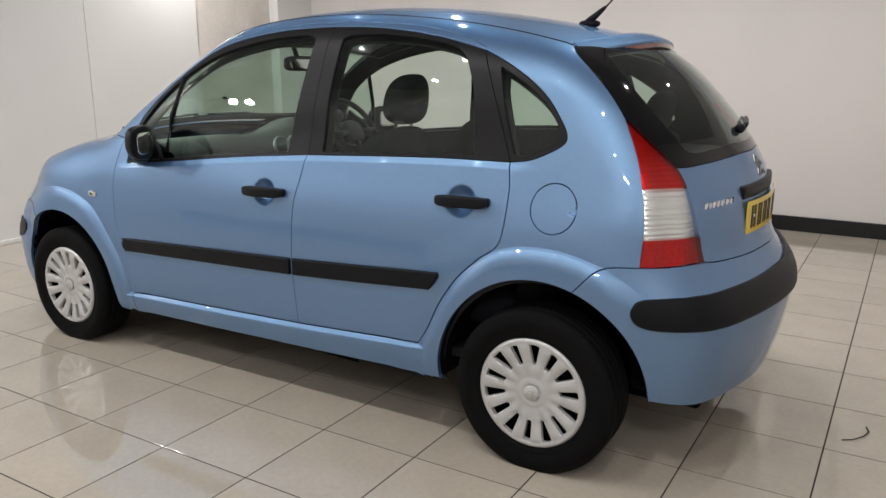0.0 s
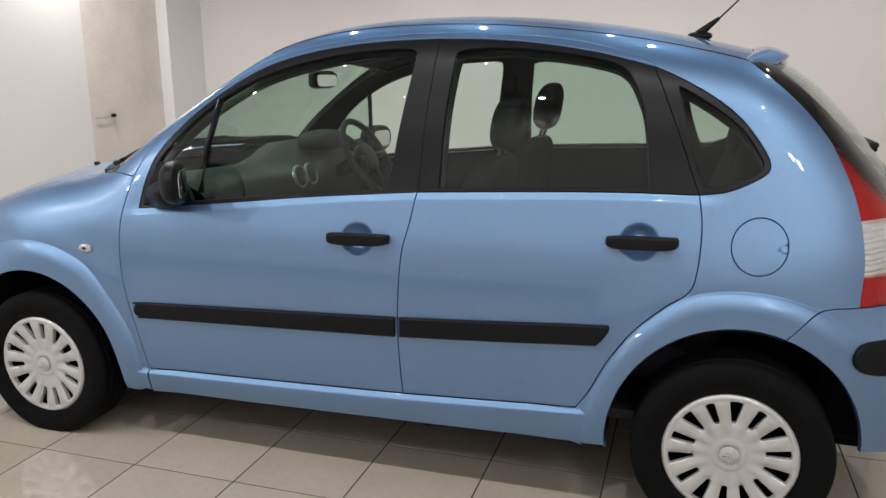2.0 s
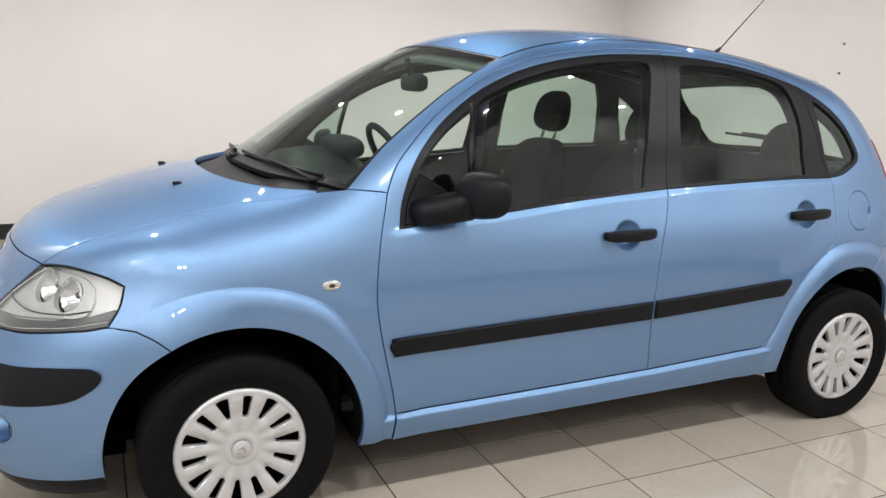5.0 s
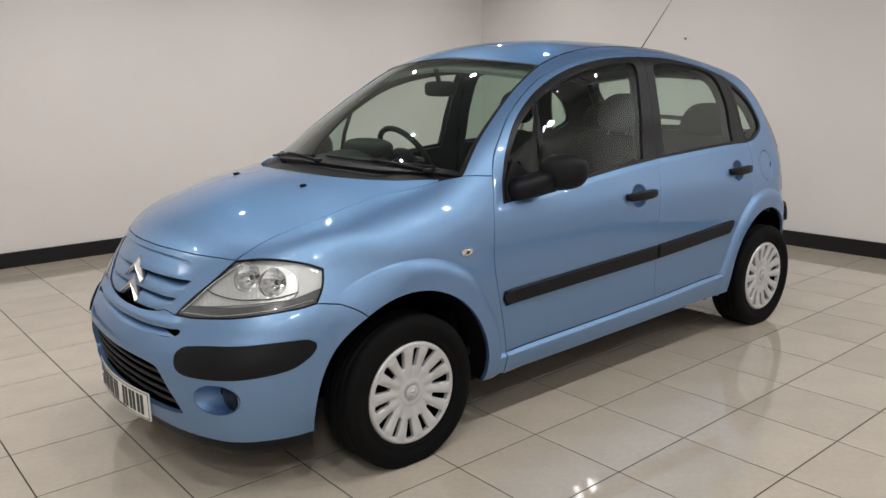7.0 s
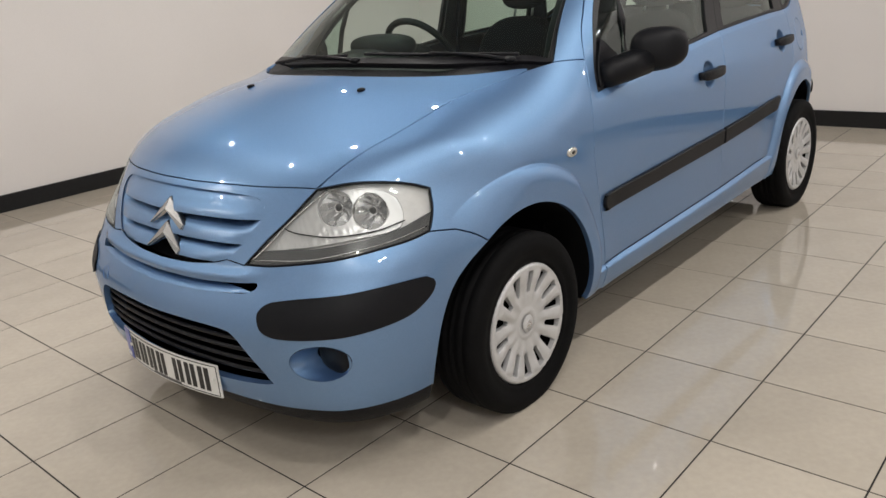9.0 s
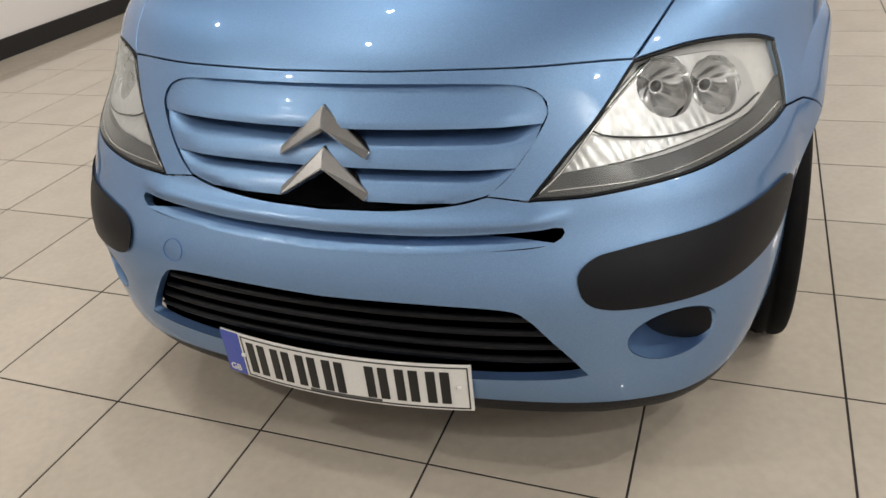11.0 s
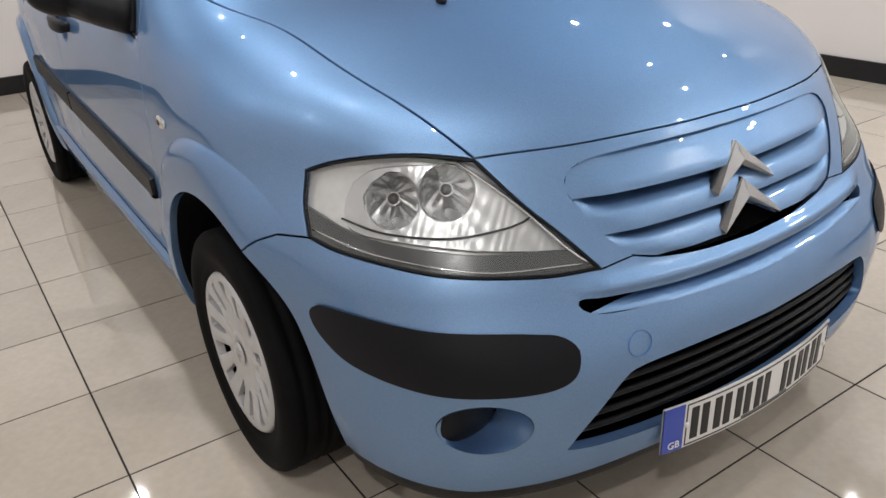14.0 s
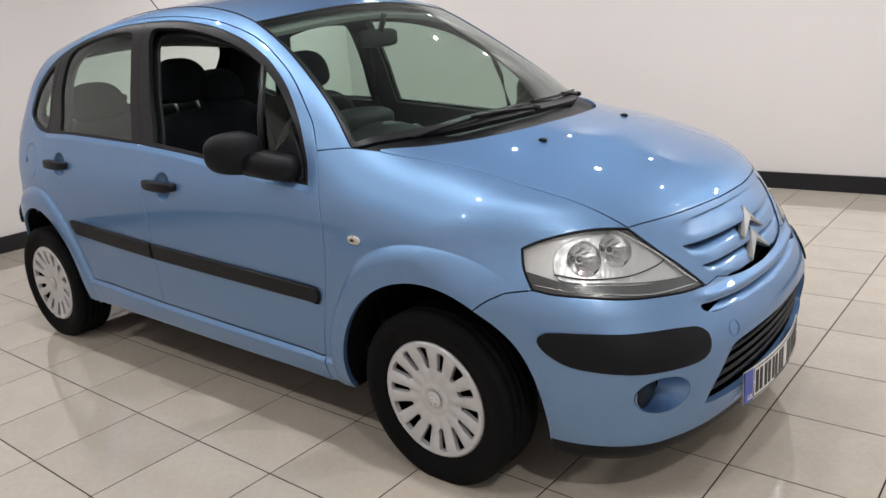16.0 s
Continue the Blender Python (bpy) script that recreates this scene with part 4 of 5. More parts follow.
def grille_side(z):
    return float(np.interp(z, (.583, .594, .607, .638, .685, .725, .750, .764), (.130, .235, .290, .325, .358, .374, .360, .323)))


def slat_field(z0, z1, deep):
    """A slat that swells towards its lower lip and runs in behind the one above, level with the surround at its ends."""
    sides_z = np.linspace(.57, .78, 60)
    sides_y = np.array([grille_side(z) for z in sides_z])

    def at(p):
        z = p[..., 2]
        end = ramp(-.004, .075, np.interp(z, sides_z, sides_y) - np.abs(p[..., 1]))
        return .35 * (body(p) + .0035 + .005 * ramp(z1 - .010, z1, z) + (deep * ramp(z0 + .026, z1 + .002, z)) * (.05 + .95 * end) - .006 * end * ramp(z0 + .036, z0 + .006, z))
    return at


for z0, z1, notch, deep in ((.708, .776, 0, .007), (.646, .716, 0, .052), (.594, .654, .046, .052)):
    zs = np.linspace(z0, z1, 9)
    edge_pts = [(max(grille_side(z) + .004, .05), z) for z in zs]
    low = [(y, z0 + notch * max(0, 1 - y / .078)) for y in np.linspace(0, edge_pts[0][0], 24)]
    top = [(y, z1) for y in np.linspace(edge_pts[-1][0], 0, 8)]
    loop = fan(on_front(low), on_front(edge_pts), on_front(top))
    panel("grille_slat", loop, NOSE, PAINT, car, "blue grille slat", mirror=False, field=slat_field(z0, z1, deep), gap=.0003, depth=.008, grid=.0075)


def slot_shelf(p):
    up = p[..., 2] - (.518 + .14 * p[..., 1] ** 2)
    up = np.maximum(up, 0)
    return (body(p) - .0013 + .3 * up + 95 * up * up) * .3


shelf_y = np.linspace(0, .406, 30)
shelf_low = .516 + .14 * shelf_y ** 2
shelf_top = shelf_low + .0165 * (1 - (shelf_y / .414) ** 6)
panel("slot_shelf", fan(on_front(list(zip(shelf_y, shelf_low))), on_front(list(zip(shelf_y, shelf_top)))[::-1]), NOSE, PAINT, bumper, "blue shelf below the slot", mirror=False, field=slot_shelf, gap=0, grid=.008, depth=.004, edge=.0006)
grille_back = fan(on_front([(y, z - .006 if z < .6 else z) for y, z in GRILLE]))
# near-black sheet that paints the shade behind the slats
panel("grille_backing", grille_back, NOSE, VOID, car, "black sheet standing in for the shade behind the grille", mirror=False, field=sunk(body, .050), gap=-.012)
tray_y = np.linspace(-.52, .52, 27)
tray_x = [float(q[0]) + .022 for q in on_front([(y, .200) for y in tray_y])]
v_ = [(x, y, z) for z in (.186, .180) for y, x0 in zip(tray_y, tray_x) for x in (x0, -.30)]
k_ = 2 * len(tray_y)
f_ = [(i, i + 2, i + 3, i + 1) for i in range(0, k_ - 2, 2)] + [(k_ + i + 1, k_ + i + 3, k_ + i + 2, k_ + i) for i in range(0, k_ - 2, 2)] + [(i, k_ + i, k_ + i + 2, i + 2) for i in range(0, k_ - 2, 2)]
mesh_object("undertray", v_, f_, BLACK_TRIM, bumper, "black tray under the bumper", smooth=False)
# another such sheet: shade as colour behind the slot and lower opening
panel("bumper_backing", fan(on_front([(0, .165), (.3, .168), (.56, .175)]), on_front([(.56, .175), (.53, .40), (.47, .565)]), on_front([(.47, .565), (.25, .562), (0, .558)])), NOSE, VOID, bumper, "black sheet standing in for the shade behind the openings", mirror=False, field=sunk(body, .065))


def nose_tube(name, pts, radius, mat, label, out=-.012, parent=bumper):
    p = catmull(on_front(pts), .02)
    p = p + field_normal(body, p) * out
    v, f = tube(p, radius, 8)
    return mesh_object(name, v, f, mat, parent, label)


for z in (.404, .372, .340, .309):
    ym = float(np.interp(z, (.30, .375, .42), (.449, .398, .362)))
    pts = [(y, z - .004 + .004 * (y / .4) ** 2) for y in np.linspace(-ym, ym, 15)]
    nose_tube("grille_bar", pts, .0065, BLACK_TRIM, "black lower grille bar", -.024)

for s in (1, -1):
    loop = round_loop(NOSE, (-.640, .594, .362), .068, .050) * [1, s, 1]
    back = loop[:, 0].max() - .004
    mid_yz = loop.mean(0)
    rings_ = []
    for q in (0, .12, .5, 1):
        r_ = loop.copy()
        r_[:, 0] += (back - loop[:, 0]) * q
        r_[:, 1:] = mid_yz[1:] + (r_[:, 1:] - mid_yz[1:]) * (1.03 - .13 * q)
        rings_.append(r_)
    v = np.vstack(rings_)
    k = len(loop)
    f = [(r * k + i, r * k + (i + 1) % k, (r + 1) * k + (i + 1) % k, (r + 1) * k + i) for r in range(3) for i in range(k)]
    mesh_object("fog_recess", v, f, PAINT, bumper, "blue round fog lamp recess")
    wide, high = np.ptp(rings_[-1][:, 1]), np.ptp(rings_[-1][:, 2])
    v, f = blob((back + .004, mid_yz[1], mid_yz[2]), (.020, wide * 1.02, high * 1.02), 2.6, 36, 12)
    mesh_object("fog_blank", v, f, BLACK_TRIM, bumper, "black blanking cover in the recess")

STRIP_3D = [(-.358, .772, .530), (-.372, .764, .545), (-.405, .742, .551), (-.560, .650, .543), (-.655, .520, .533), (-.682, .470, .524), (-.700, .446, .505), (-.704, .441, .482), (-.706, .454, .450), (-.690, .490, .433), (-.650, .570, .430), (-.570, .665, .434), (-.455, .740, .452), (-.395, .764, .480), (-.364, .772, .508)]
panel("corner_strip", closed(STRIP_3D), NOSE, BLACK_TRIM, [bumper, bumper], "black rubbing strip on the bumper corner", lift=.005, depth=.012, edge=.007, grid=.012)
lip_low = np.vstack([on_front([(0, .142), (.30, .144), (.50, .142)]), [(-.585, .600, .142), (-.490, .675, .142), (-.368, .733, .142)]])
panel("chin_lip", fan(lip_low, [(-.368, .733, .142), (-.372, .750, .207)], bump_low[::-1]), NOSE, BLACK_TRIM, bumper, "black plastic chin lip", mirror=False, lift=-.003, gap=-.002)
tow = round_loop(NOSE, on_front([(.330, .476)])[0], .021, .021, 32)
v, f = tube(np.vstack([tow, tow[:2]]) + np.array([-.0008, 0, 0]), .0011, 6, caps=False)
mesh_object("towing_cover", v, f, PAINT_DEEP, bumper, "round towing eye cover joint")


def chevrons(name, parent, z_mid, size, way, x_of, mat=SATIN_CHROME):
    """The badge: two roof-shaped chrome chevrons, one above the other."""
    for lift_z in (.033, -.033):
        def at(y, z):
            return y * size, z_mid + (z + lift_z) * size
        out = [at(0, .037), at(.086, -.034), at(.084, -.048), at(0, -.005)]
        out = out + [(-y, z) for y, z in out[1:3][::-1]]
        mid = [at(.082, -.043), at(0, .005), at(-.082, -.043)]
        out3 = [(x_of(y, z) + way * .005, y, z) for y, z in out]
        back3 = [(x_of(y, z) - way * .010, y, z) for y, z in out]
        mid3 = [(x_of(y, z) + way * .005 + way * .010 * size, y, z) for y, z in mid]
        v = out3 + mid3 + back3
        f = [(0, 1, 6, 7), (1, 2, 6), (2, 3, 7, 6), (3, 4, 8, 7), (4, 5, 8), (5, 0, 7, 8)] + [(i, (i + 1) % 6, 9 + (i + 1) % 6, 9 + i) for i in range(6)]
        bm = bmesh.new()
        vs = [bm.verts.new(q) for q in v]
        for q in f:
            bm.faces.new([vs[i] for i in q])
        bmesh.ops.bevel(bm, geom=list(bm.edges), offset=.0012 * size, segments=2, affect="EDGES")
        part(name, bm, mat, parent, "chrome chevron badge", smooth=False)


chevrons("badge", car, .674, 1.0, -1, lambda y, z: float(on_front([(y, z)])[0][0]) + .002)


# ---- number plates ----
def plate(name, parent, mat, x_of, way, z0, z1, half, label, band):
    """A bent plate with a row of plain bars."""
    def sheet(y0, y1, za, zb, out, m, nm, lab=""):
        yy = np.linspace(y0, y1, max(2, int(abs(y1 - y0) / .02) + 2))
        v, f = [], []
        for y in yy:
            x = x_of(y) + way * out
            v += [(x, y, za), (x, y, zb), (x - way * .004, y, zb), (x - way * .004, y, za)]
        for i in range(len(yy) - 1):
            for k in range(4):
                l = (k + 1) % 4
                f.append((i * 4 + k, i * 4 + l, i * 4 + 4 + l, i * 4 + 4 + k))
        f += [(0, 1, 2, 3), tuple(range(len(v) - 4, len(v)))]
        bm = bmesh.new()
        vs = [bm.verts.new(q) for q in v]
        for q in f:
            bm.faces.new([vs[i] for i in q])
        return part(nm, bm, m, target, lab)
    target = parent
    base = sheet(-half, half, z0, z1, 0, mat, name, label)
    target = base
    h = z1 - z0
    start, step_dir = -way * half, way
    if band:
        sheet(start, start + step_dir * .046, z0 + .001, z1 - .001, .0015, PLATE_BLUE, "blue_band", "blue band at the plate's end")
        for za, zb in ((z0 + .004, z0 + .0062), (z1 - .0062, z1 - .004)):
            sheet(start + step_dir * .052, -start - step_dir * .005, za, zb, .0012, INK, "border_line")
        for y in (start + step_dir * .052, -start - step_dir * .007):
            sheet(y, y + step_dir * .002, z0 + .0062, z1 - .0062, .0012, INK, "border_line")
        sheet(.06, -.09, z0 + .0075, z0 + .0125, .0014, LAMP_GREY, "maker_bar", "grey bar of small print")
    cursor = start + step_dir * (.060 if band else .03)
    width = .050 if band else .055
    for i in range(7):
        if i == 4:
            cursor += step_dir * .030
        for q in (0, 1):
            a = cursor + step_dir * (.004 + q * .026)
            sheet(a, a + step_dir * .017, z0 + h * .15, z1 - h * .15, .0015, INK, "print_bar")
        cursor += step_dir * (width + .008)
    for y in (start + step_dir * .052, -start - step_dir * .022):
        v, f = blob((x_of(y) + way * .003, y, (z0 + z1) / 2 + h * .03), (.006, .011, .011), 2.2, 12, 8)
        mesh_object("screw_cap", v, f, PLATE_WHITE, base)
    return base


front_plate = plate("number_plate", bumper, PLATE_WHITE, lambda y: -.772 + .40 * y * y, -1, .207, .310, .262, "white front number plate with plain bars", True)
txt = bpy.data.curves.new("country_letters", "FONT")
txt.body, txt.size, txt.extrude, txt.align_x = "GB", .022, .0006, "CENTER"
tmp = new("country_letters", txt)
tmp.parent = front_plate
txt.materials.append(PLATE_WHITE)
tmp.matrix_basis = Matrix.Translation((-.772 + .40 * .238 ** 2 - .0042, .239, .218)) @ pose(0, 0, 0, 90, 0, -90) @ pose(0, 0, 0, 0, -10, 0)

# ---- rear trim ----
def tail_x(y, z):
    return float(on_front([(y, z)], 4.0)[0][0])


plate("number_plate", tailgate, PLATE_YELLOW, lambda y: tail_x(y, .815) + .007, 1, .762, .872, .260, "yellow rear number plate with plain bars", False)
bm = bmesh.new()
add_box(bm, (-.02, -.27, -.024), (.010, .27, .020), .007, 2)
for cut in np.linspace(-.22, .22, 9):
    bmesh.ops.bisect_plane(bm, geom=list(bm.verts) + list(bm.edges) + list(bm.faces), plane_co=(0, cut, 0), plane_no=(0, 1, 0))
for v_ in bm.verts:
    v_.co.x += tail_x(float(v_.co.y), .900)
    v_.co.z += .902
part("plate_garnish", bm, BLACK_TRIM, tailgate, "black tailgate grip above the plate", smooth=True)
chevrons("badge", tailgate, .972, .46, 1, lambda y, z: tail_x(y, z) - .001)
for y0, w in ((-.515, .022), (-.487, .010), (-.470, .020), (-.444, .018), (-.420, .026), (-.388, .022), (-.358, .024), (.345, .026), (.376, .026)):
    z = .888 if y0 < 0 else .925
    x = tail_x(y0 + w / 2, z)
    part("script_bar", box_bm((x - .004, y0, z - .010), (x + .004, y0 + w, z + .010), .002, 1), CHROME, tailgate, "chrome script bar")
RSTRIP_TOP, RSTRIP_LOW = [(0, .628), (.30, .628), (.55, .627), (.65, .626)], [(0, .532), (.30, .531), (.55, .529), (.66, .529)]
top_s, low_s = on_front(RSTRIP_TOP, 4.0), on_front(RSTRIP_LOW, 4.0)
strip_end = [tuple(low_s[-1]), (2.840, .725, .531), (2.790, .748, .545), (2.770, .757, .575), (2.776, .750, .605), (2.800, .728, .622), tuple(top_s[-1])]
panel("rear_strip", fan(low_s, strip_end, top_s[::-1]), TAIL, BLACK_TRIM, rear_bumper, "black rubbing strip around the rear bumper", mirror=False, lift=.013, depth=.018, edge=.007, grid=.015)

# spoiler
NS = 33
v, f, vb = [], [], []
for i in range(NS):
    y = -.500 + 1.0 * i / (NS - 1)
    xr = float(np.interp(abs(y), (0, .3, .505), (2.487, 2.474, 2.440)))
    xt, zt = 2.598 - .50 * y * y, 1.407 - .20 * y * y
    zr = float(on_top([(xr, y)])[0][2])
    col = []
    for q in np.linspace(0, 1, 9):
        bulge = .014 * math.sin(math.pi * q)
        col.append((xr + (xt - xr) * q, y, zr + .001 + (zt - zr) * q + bulge))
    col += [(xt + .006, y, zt - .004), (xt + .005, y, zt - .012), (xt - .004, y, zt - .016)]
    v += col
    vb.append([(xt - .002, y, zt - .012), (xt - .004, y, zt - .026), (xt - .012, y, zt - .038), (xr + .03, y, float(on_top([(xr + .03, y)])[0][2]) - .012)])
k = 12
f = [(i * k + j, (i + 1) * k + j, (i + 1) * k + j + 1, i * k + j + 1) for i in range(NS - 1) for j in range(k - 1)]
spoiler = mesh_object("spoiler", v, f, PAINT, tailgate, "blue roof spoiler lip over the rear screen")
v = [q for col in vb for q in col]
f = [(i * 4 + j, (i + 1) * 4 + j, (i + 1) * 4 + j + 1, i * 4 + j + 1) for i in range(NS - 1) for j in range(3)]
mesh_object("spoiler_underside", v, f, BLACK_TRIM, spoiler, "black spoiler underside")
for s_ in (-1, 1):
    c = vb[0 if s_ < 0 else -1]
    kk = (0 if s_ < 0 else NS - 1) * 12
    src = [tuple(spoiler.data.vertices[kk + j].co) for j in range(12)]
    cap = src + c[1:]
    bm = bmesh.new()
    bm.faces.new([bm.verts.new((q[0], q[1] + .0005 * s_, q[2])) for q in cap])
    part("spoiler_end", bm, PAINT, spoiler)
bm = bmesh.new()
add_box(bm, (-.004, -.30, -.010), (.004, .30, .008), .003, 2)
bmesh.ops.bisect_plane(bm, geom=list(bm.verts) + list(bm.edges) + list(bm.faces), plane_co=(0, 0, 0), plane_no=(0, 1, 0))
for cut in (-.22, -.15, -.08, .08, .15, .22):
    bmesh.ops.bisect_plane(bm, geom=list(bm.verts) + list(bm.edges) + list(bm.faces), plane_co=(0, cut, 0), plane_no=(0, 1, 0))
for v_ in bm.verts:
    v_.co.x += 2.597 - .50 * v_.co.y ** 2
    v_.co.z += 1.388 - .20 * v_.co.y ** 2
part("high_brake_lamp", bm, DARK_RED, spoiler, "dark red high brake lamp", smooth=True)

# rear wiper
piv = Vector((tail_x(.0, 1.095) + .012, .0, 1.095))
v, f = blob(piv, (.036, .040, .032), 2.6, 20, 12)
rw = mesh_object("rear_wiper", v, f, BLACK_TRIM, tailgate, "black rear wiper at rest")
pts = [Vector((tail_x(y, z) + .026, y, z)) for y, z in ((.0, 1.098), (.10, 1.105), (.20, 1.112), (.29, 1.116))]
v, f = tube(pts, .010, 10, .006)
mesh_object("wiper_arm", v, f, BLACK_TRIM, rw)
pts = [Vector((tail_x(y, z) + .010, y, z)) for y, z in ((-.02, 1.084), (.12, 1.094), (.26, 1.102), (.38, 1.108))]
v, f = tube(pts, .007, 8)
mesh_object("wiper_blade", v, f, BLACK_TRIM, rw)

# aerial
v, f = blob((2.310, 0, float(on_top([(2.310, 0)])[0][2]) + .006), (.085, .042, .030), 2.5, 24, 12)
aerial = mesh_object("aerial", v, f, BLACK_TRIM, car, "black roof aerial on a rubber base")
zb = float(on_top([(2.315, 0)])[0][2])
v, f = tube([(2.325, 0, zb + .02), (2.36, 0, zb + .055), (2.50, 0, zb + .195), (2.66, 0, zb + .355)], .0042, 8, .0018)
mesh_object("mast", v, f, BLACK_TRIM, aerial)
v, f = tube([(2.305, 0, zb + .012), (2.325, 0, zb + .030), (2.352, 0, zb + .052), (2.372, 0, zb + .068)], .017, 12, .006)
mesh_object("mast_boot", v, f, BLACK_TRIM, aerial, "black rubber boot of the mast")

# ---- doors: handles, strips, mirrors, repeaters ----
for s, fd, rd, fe in zip((1, -1), front_doors, rear_doors, fenders):
    for x0, x1, z, owner in ((1.216, 1.424, .842, fd), (2.090, 2.286, .880, rd)):
        xm = (x0 + x1) / 2
        yb = lay([(xm, z)])[0][1]
        v, f = blob((0, 0, 0), (x1 - x0, .028, .040), 4.2, 40, 14, lambda p: Vector((p.x, (p.y + .012 * (1 - (p.x / .11) ** 2)), p.z)))
        v = [(q[0] + xm, (q[1] + yb + .014) * s, q[2] + z + .02 * (q[0])) for q in v]
        mesh_object("handle", v, f, BLACK_TRIM, owner, "black pull handle")
        for xe in (x0 + .012, x1 - .012):
            ye = lay([(xe, z)])[0][1]
            v, f = blob((xe, (ye + .006) * s, z + .02 * (xe - xm)), (.030, .030, .030), 3.5, 16, 10)
            mesh_object("handle_mount", v, f, BLACK_TRIM, owner)
    yb = lay([(.263, .743)])[0][1]
    v, f = blob((.263, (yb + .003) * s, .744), (.056, .014, .030), 2.3, 28, 14)
    mesh_object("side_repeater", v, f, AMBER, fe, "small oval clear indicator repeater")
    v, f = blob((.263, (yb + .009) * s, .744), (.020, .006, .012), 2.2, 16, 10)
    mesh_object("repeater_bulb", v, f, INK, fe, "dark bulb behind the repeater lens")
panel("rubbing_strip", chain(S([(1.442, .593), (.960, .576), (.490, .559), (.466, .555), (.455, .545), (.451, .530), (.458, .514), (.475, .505), (.500, .503), (.960, .516), (1.440, .530)]), S([(1.440, .530), (1.442, .593)])), SIDE, BLACK_TRIM, front_doors, "black door rubbing strip", lift=.013, depth=.016, edge=.006, grid=.016)
panel("rubbing_strip", chain(S([(1.459, .594), (1.80, .612), (2.106, .629)]), S([(2.106, .629), (2.109, .616), (2.092, .588), (2.072, .566)]), S([(2.072, .566), (1.80, .549), (1.458, .531)]), S([(1.458, .531), (1.459, .594)])), SIDE, BLACK_TRIM, rear_doors, "black door rubbing strip", lift=.013, depth=.016, edge=.006, grid=.016)
div = np.array(S([(.722, .955), (.740, 1.10), (.764, 1.268)]))
for s, fd in zip((1, -1), front_doors):
    n = field_normal(body, div)
    v, f = tube((div - n * .006) * [1, s, 1], .011, 8)
    mesh_object("window_divider", v, f, PILLAR, fd, "black upright quarter-light divider")

    def swept(p):
        x = p.x if p.x < 0 else p.x * .38
        return Vector((x * (1 - .10 * p.y / .08) + .42 * p.y, p.y, p.z * (1 - .10 * (p.y / .08)) + .06 * p.y))
    v, f = blob((.718, .866, 1.003), (.120, .165, .142), 2.7, 36, 22, swept)
    v = [(q[0], q[1] * s, q[2]) for q in v]
    mir = mesh_object("door_mirror", v, f, BLACK_TRIM, fd, "black rounded door mirror")
    v, f = blob((.740, .864, 1.003), (.008, .108, .090), 4.0, 28, 12, lambda p: Vector((p.x + .42 * p.y, p.y, p.z)))
    mesh_object("mirror_glass", [(q[0], q[1] * s, q[2]) for q in v], f, CHROME, mir, "mirror glass")
    pts = [(.545, .735, .935), (.575, .762, .943), (.620, .795, .955), (.685, .832, .972)]
    v, f = tube([(x, y * s, z) for x, y, z in pts], .046, 16, .048)
    mesh_object("mirror_arm", v, f, BLACK_TRIM, mir)
panel("mirror_foot", chain(S([(.500, .905), (.515, .975), (.560, 1.055)]), S([(.560, 1.055), (.660, .985), (.700, .925)]), S([(.700, .925), (.600, .912), (.500, .905)])), SIDE, BLACK_TRIM, front_doors, "black triangular mirror foot", lift=.006, depth=.02, edge=.004)

# ---- hood nozzles, wipers ----
for s in (1, -1):
    p = on_top([(-.104, .284 * s)])[0]
    v, f = blob(p + np.array([0, 0, .003]), (.030, .018, .014), 2.4, 16, 10)
    mesh_object("washer_nozzle", v, f, BLACK_TRIM, hood, "small black washer nozzle")


def glass_line(pts, out):
    p = on_top(pts)
    return p + field_normal(body, p) * out


for tip, mid, root, pv in (((.215, .540), (.165, .30), (.140, .03), (.118, -.03)), ((.150, -.05), (.185, -.32), (.290, -.60), (.262, -.585))):
    blade = catmull(glass_line([tip, mid, root], .006), .03)
    v, f = tube(blade, .0055, 8)
    wp = mesh_object("wiper", v, f, BLACK_TRIM, car, "black windscreen wiper resting above the scuttle")
    m_ = glass_line([mid], .013)[0]
    p0 = glass_line([pv], .001)[0]
    v, f = tube(catmull([p0, (p0 + m_) / 2 + np.array([0, 0, .004]), m_], .03), .0075, 8, .005)
    mesh_object("wiper_arm", v, f, BLACK_TRIM, wp)
    v, f = blob(p0, (.036, .036, .022), 2.5, 16, 10)
    mesh_object("wiper_pivot", v, f, BLACK_TRIM, wp)

# ---- wheels ----
def tyre_mesh():
    prof = [(.186, .070), (.196, .078), (.206, .080), (.215, .0805), (.222, .085), (.240, .0885), (.252, .0880), (.256, .0865), (.266, .084), (.274, .079), (.279, .072), (.2815, .066)]
    for y in (.050, .047, .040, .037, .020, .017, .004, .001):
        deep = y in (.047, .040, .017, .004)
        prof.append((.2790 if deep else .2825, y))
    prof = prof + [(r, -y) for r, y in prof[::-1]]
    v, f = lathe([(r, h) for r, h in prof], 72, True)
    return [(x, h, max(z, -.2695)) for x, z, h in v], f


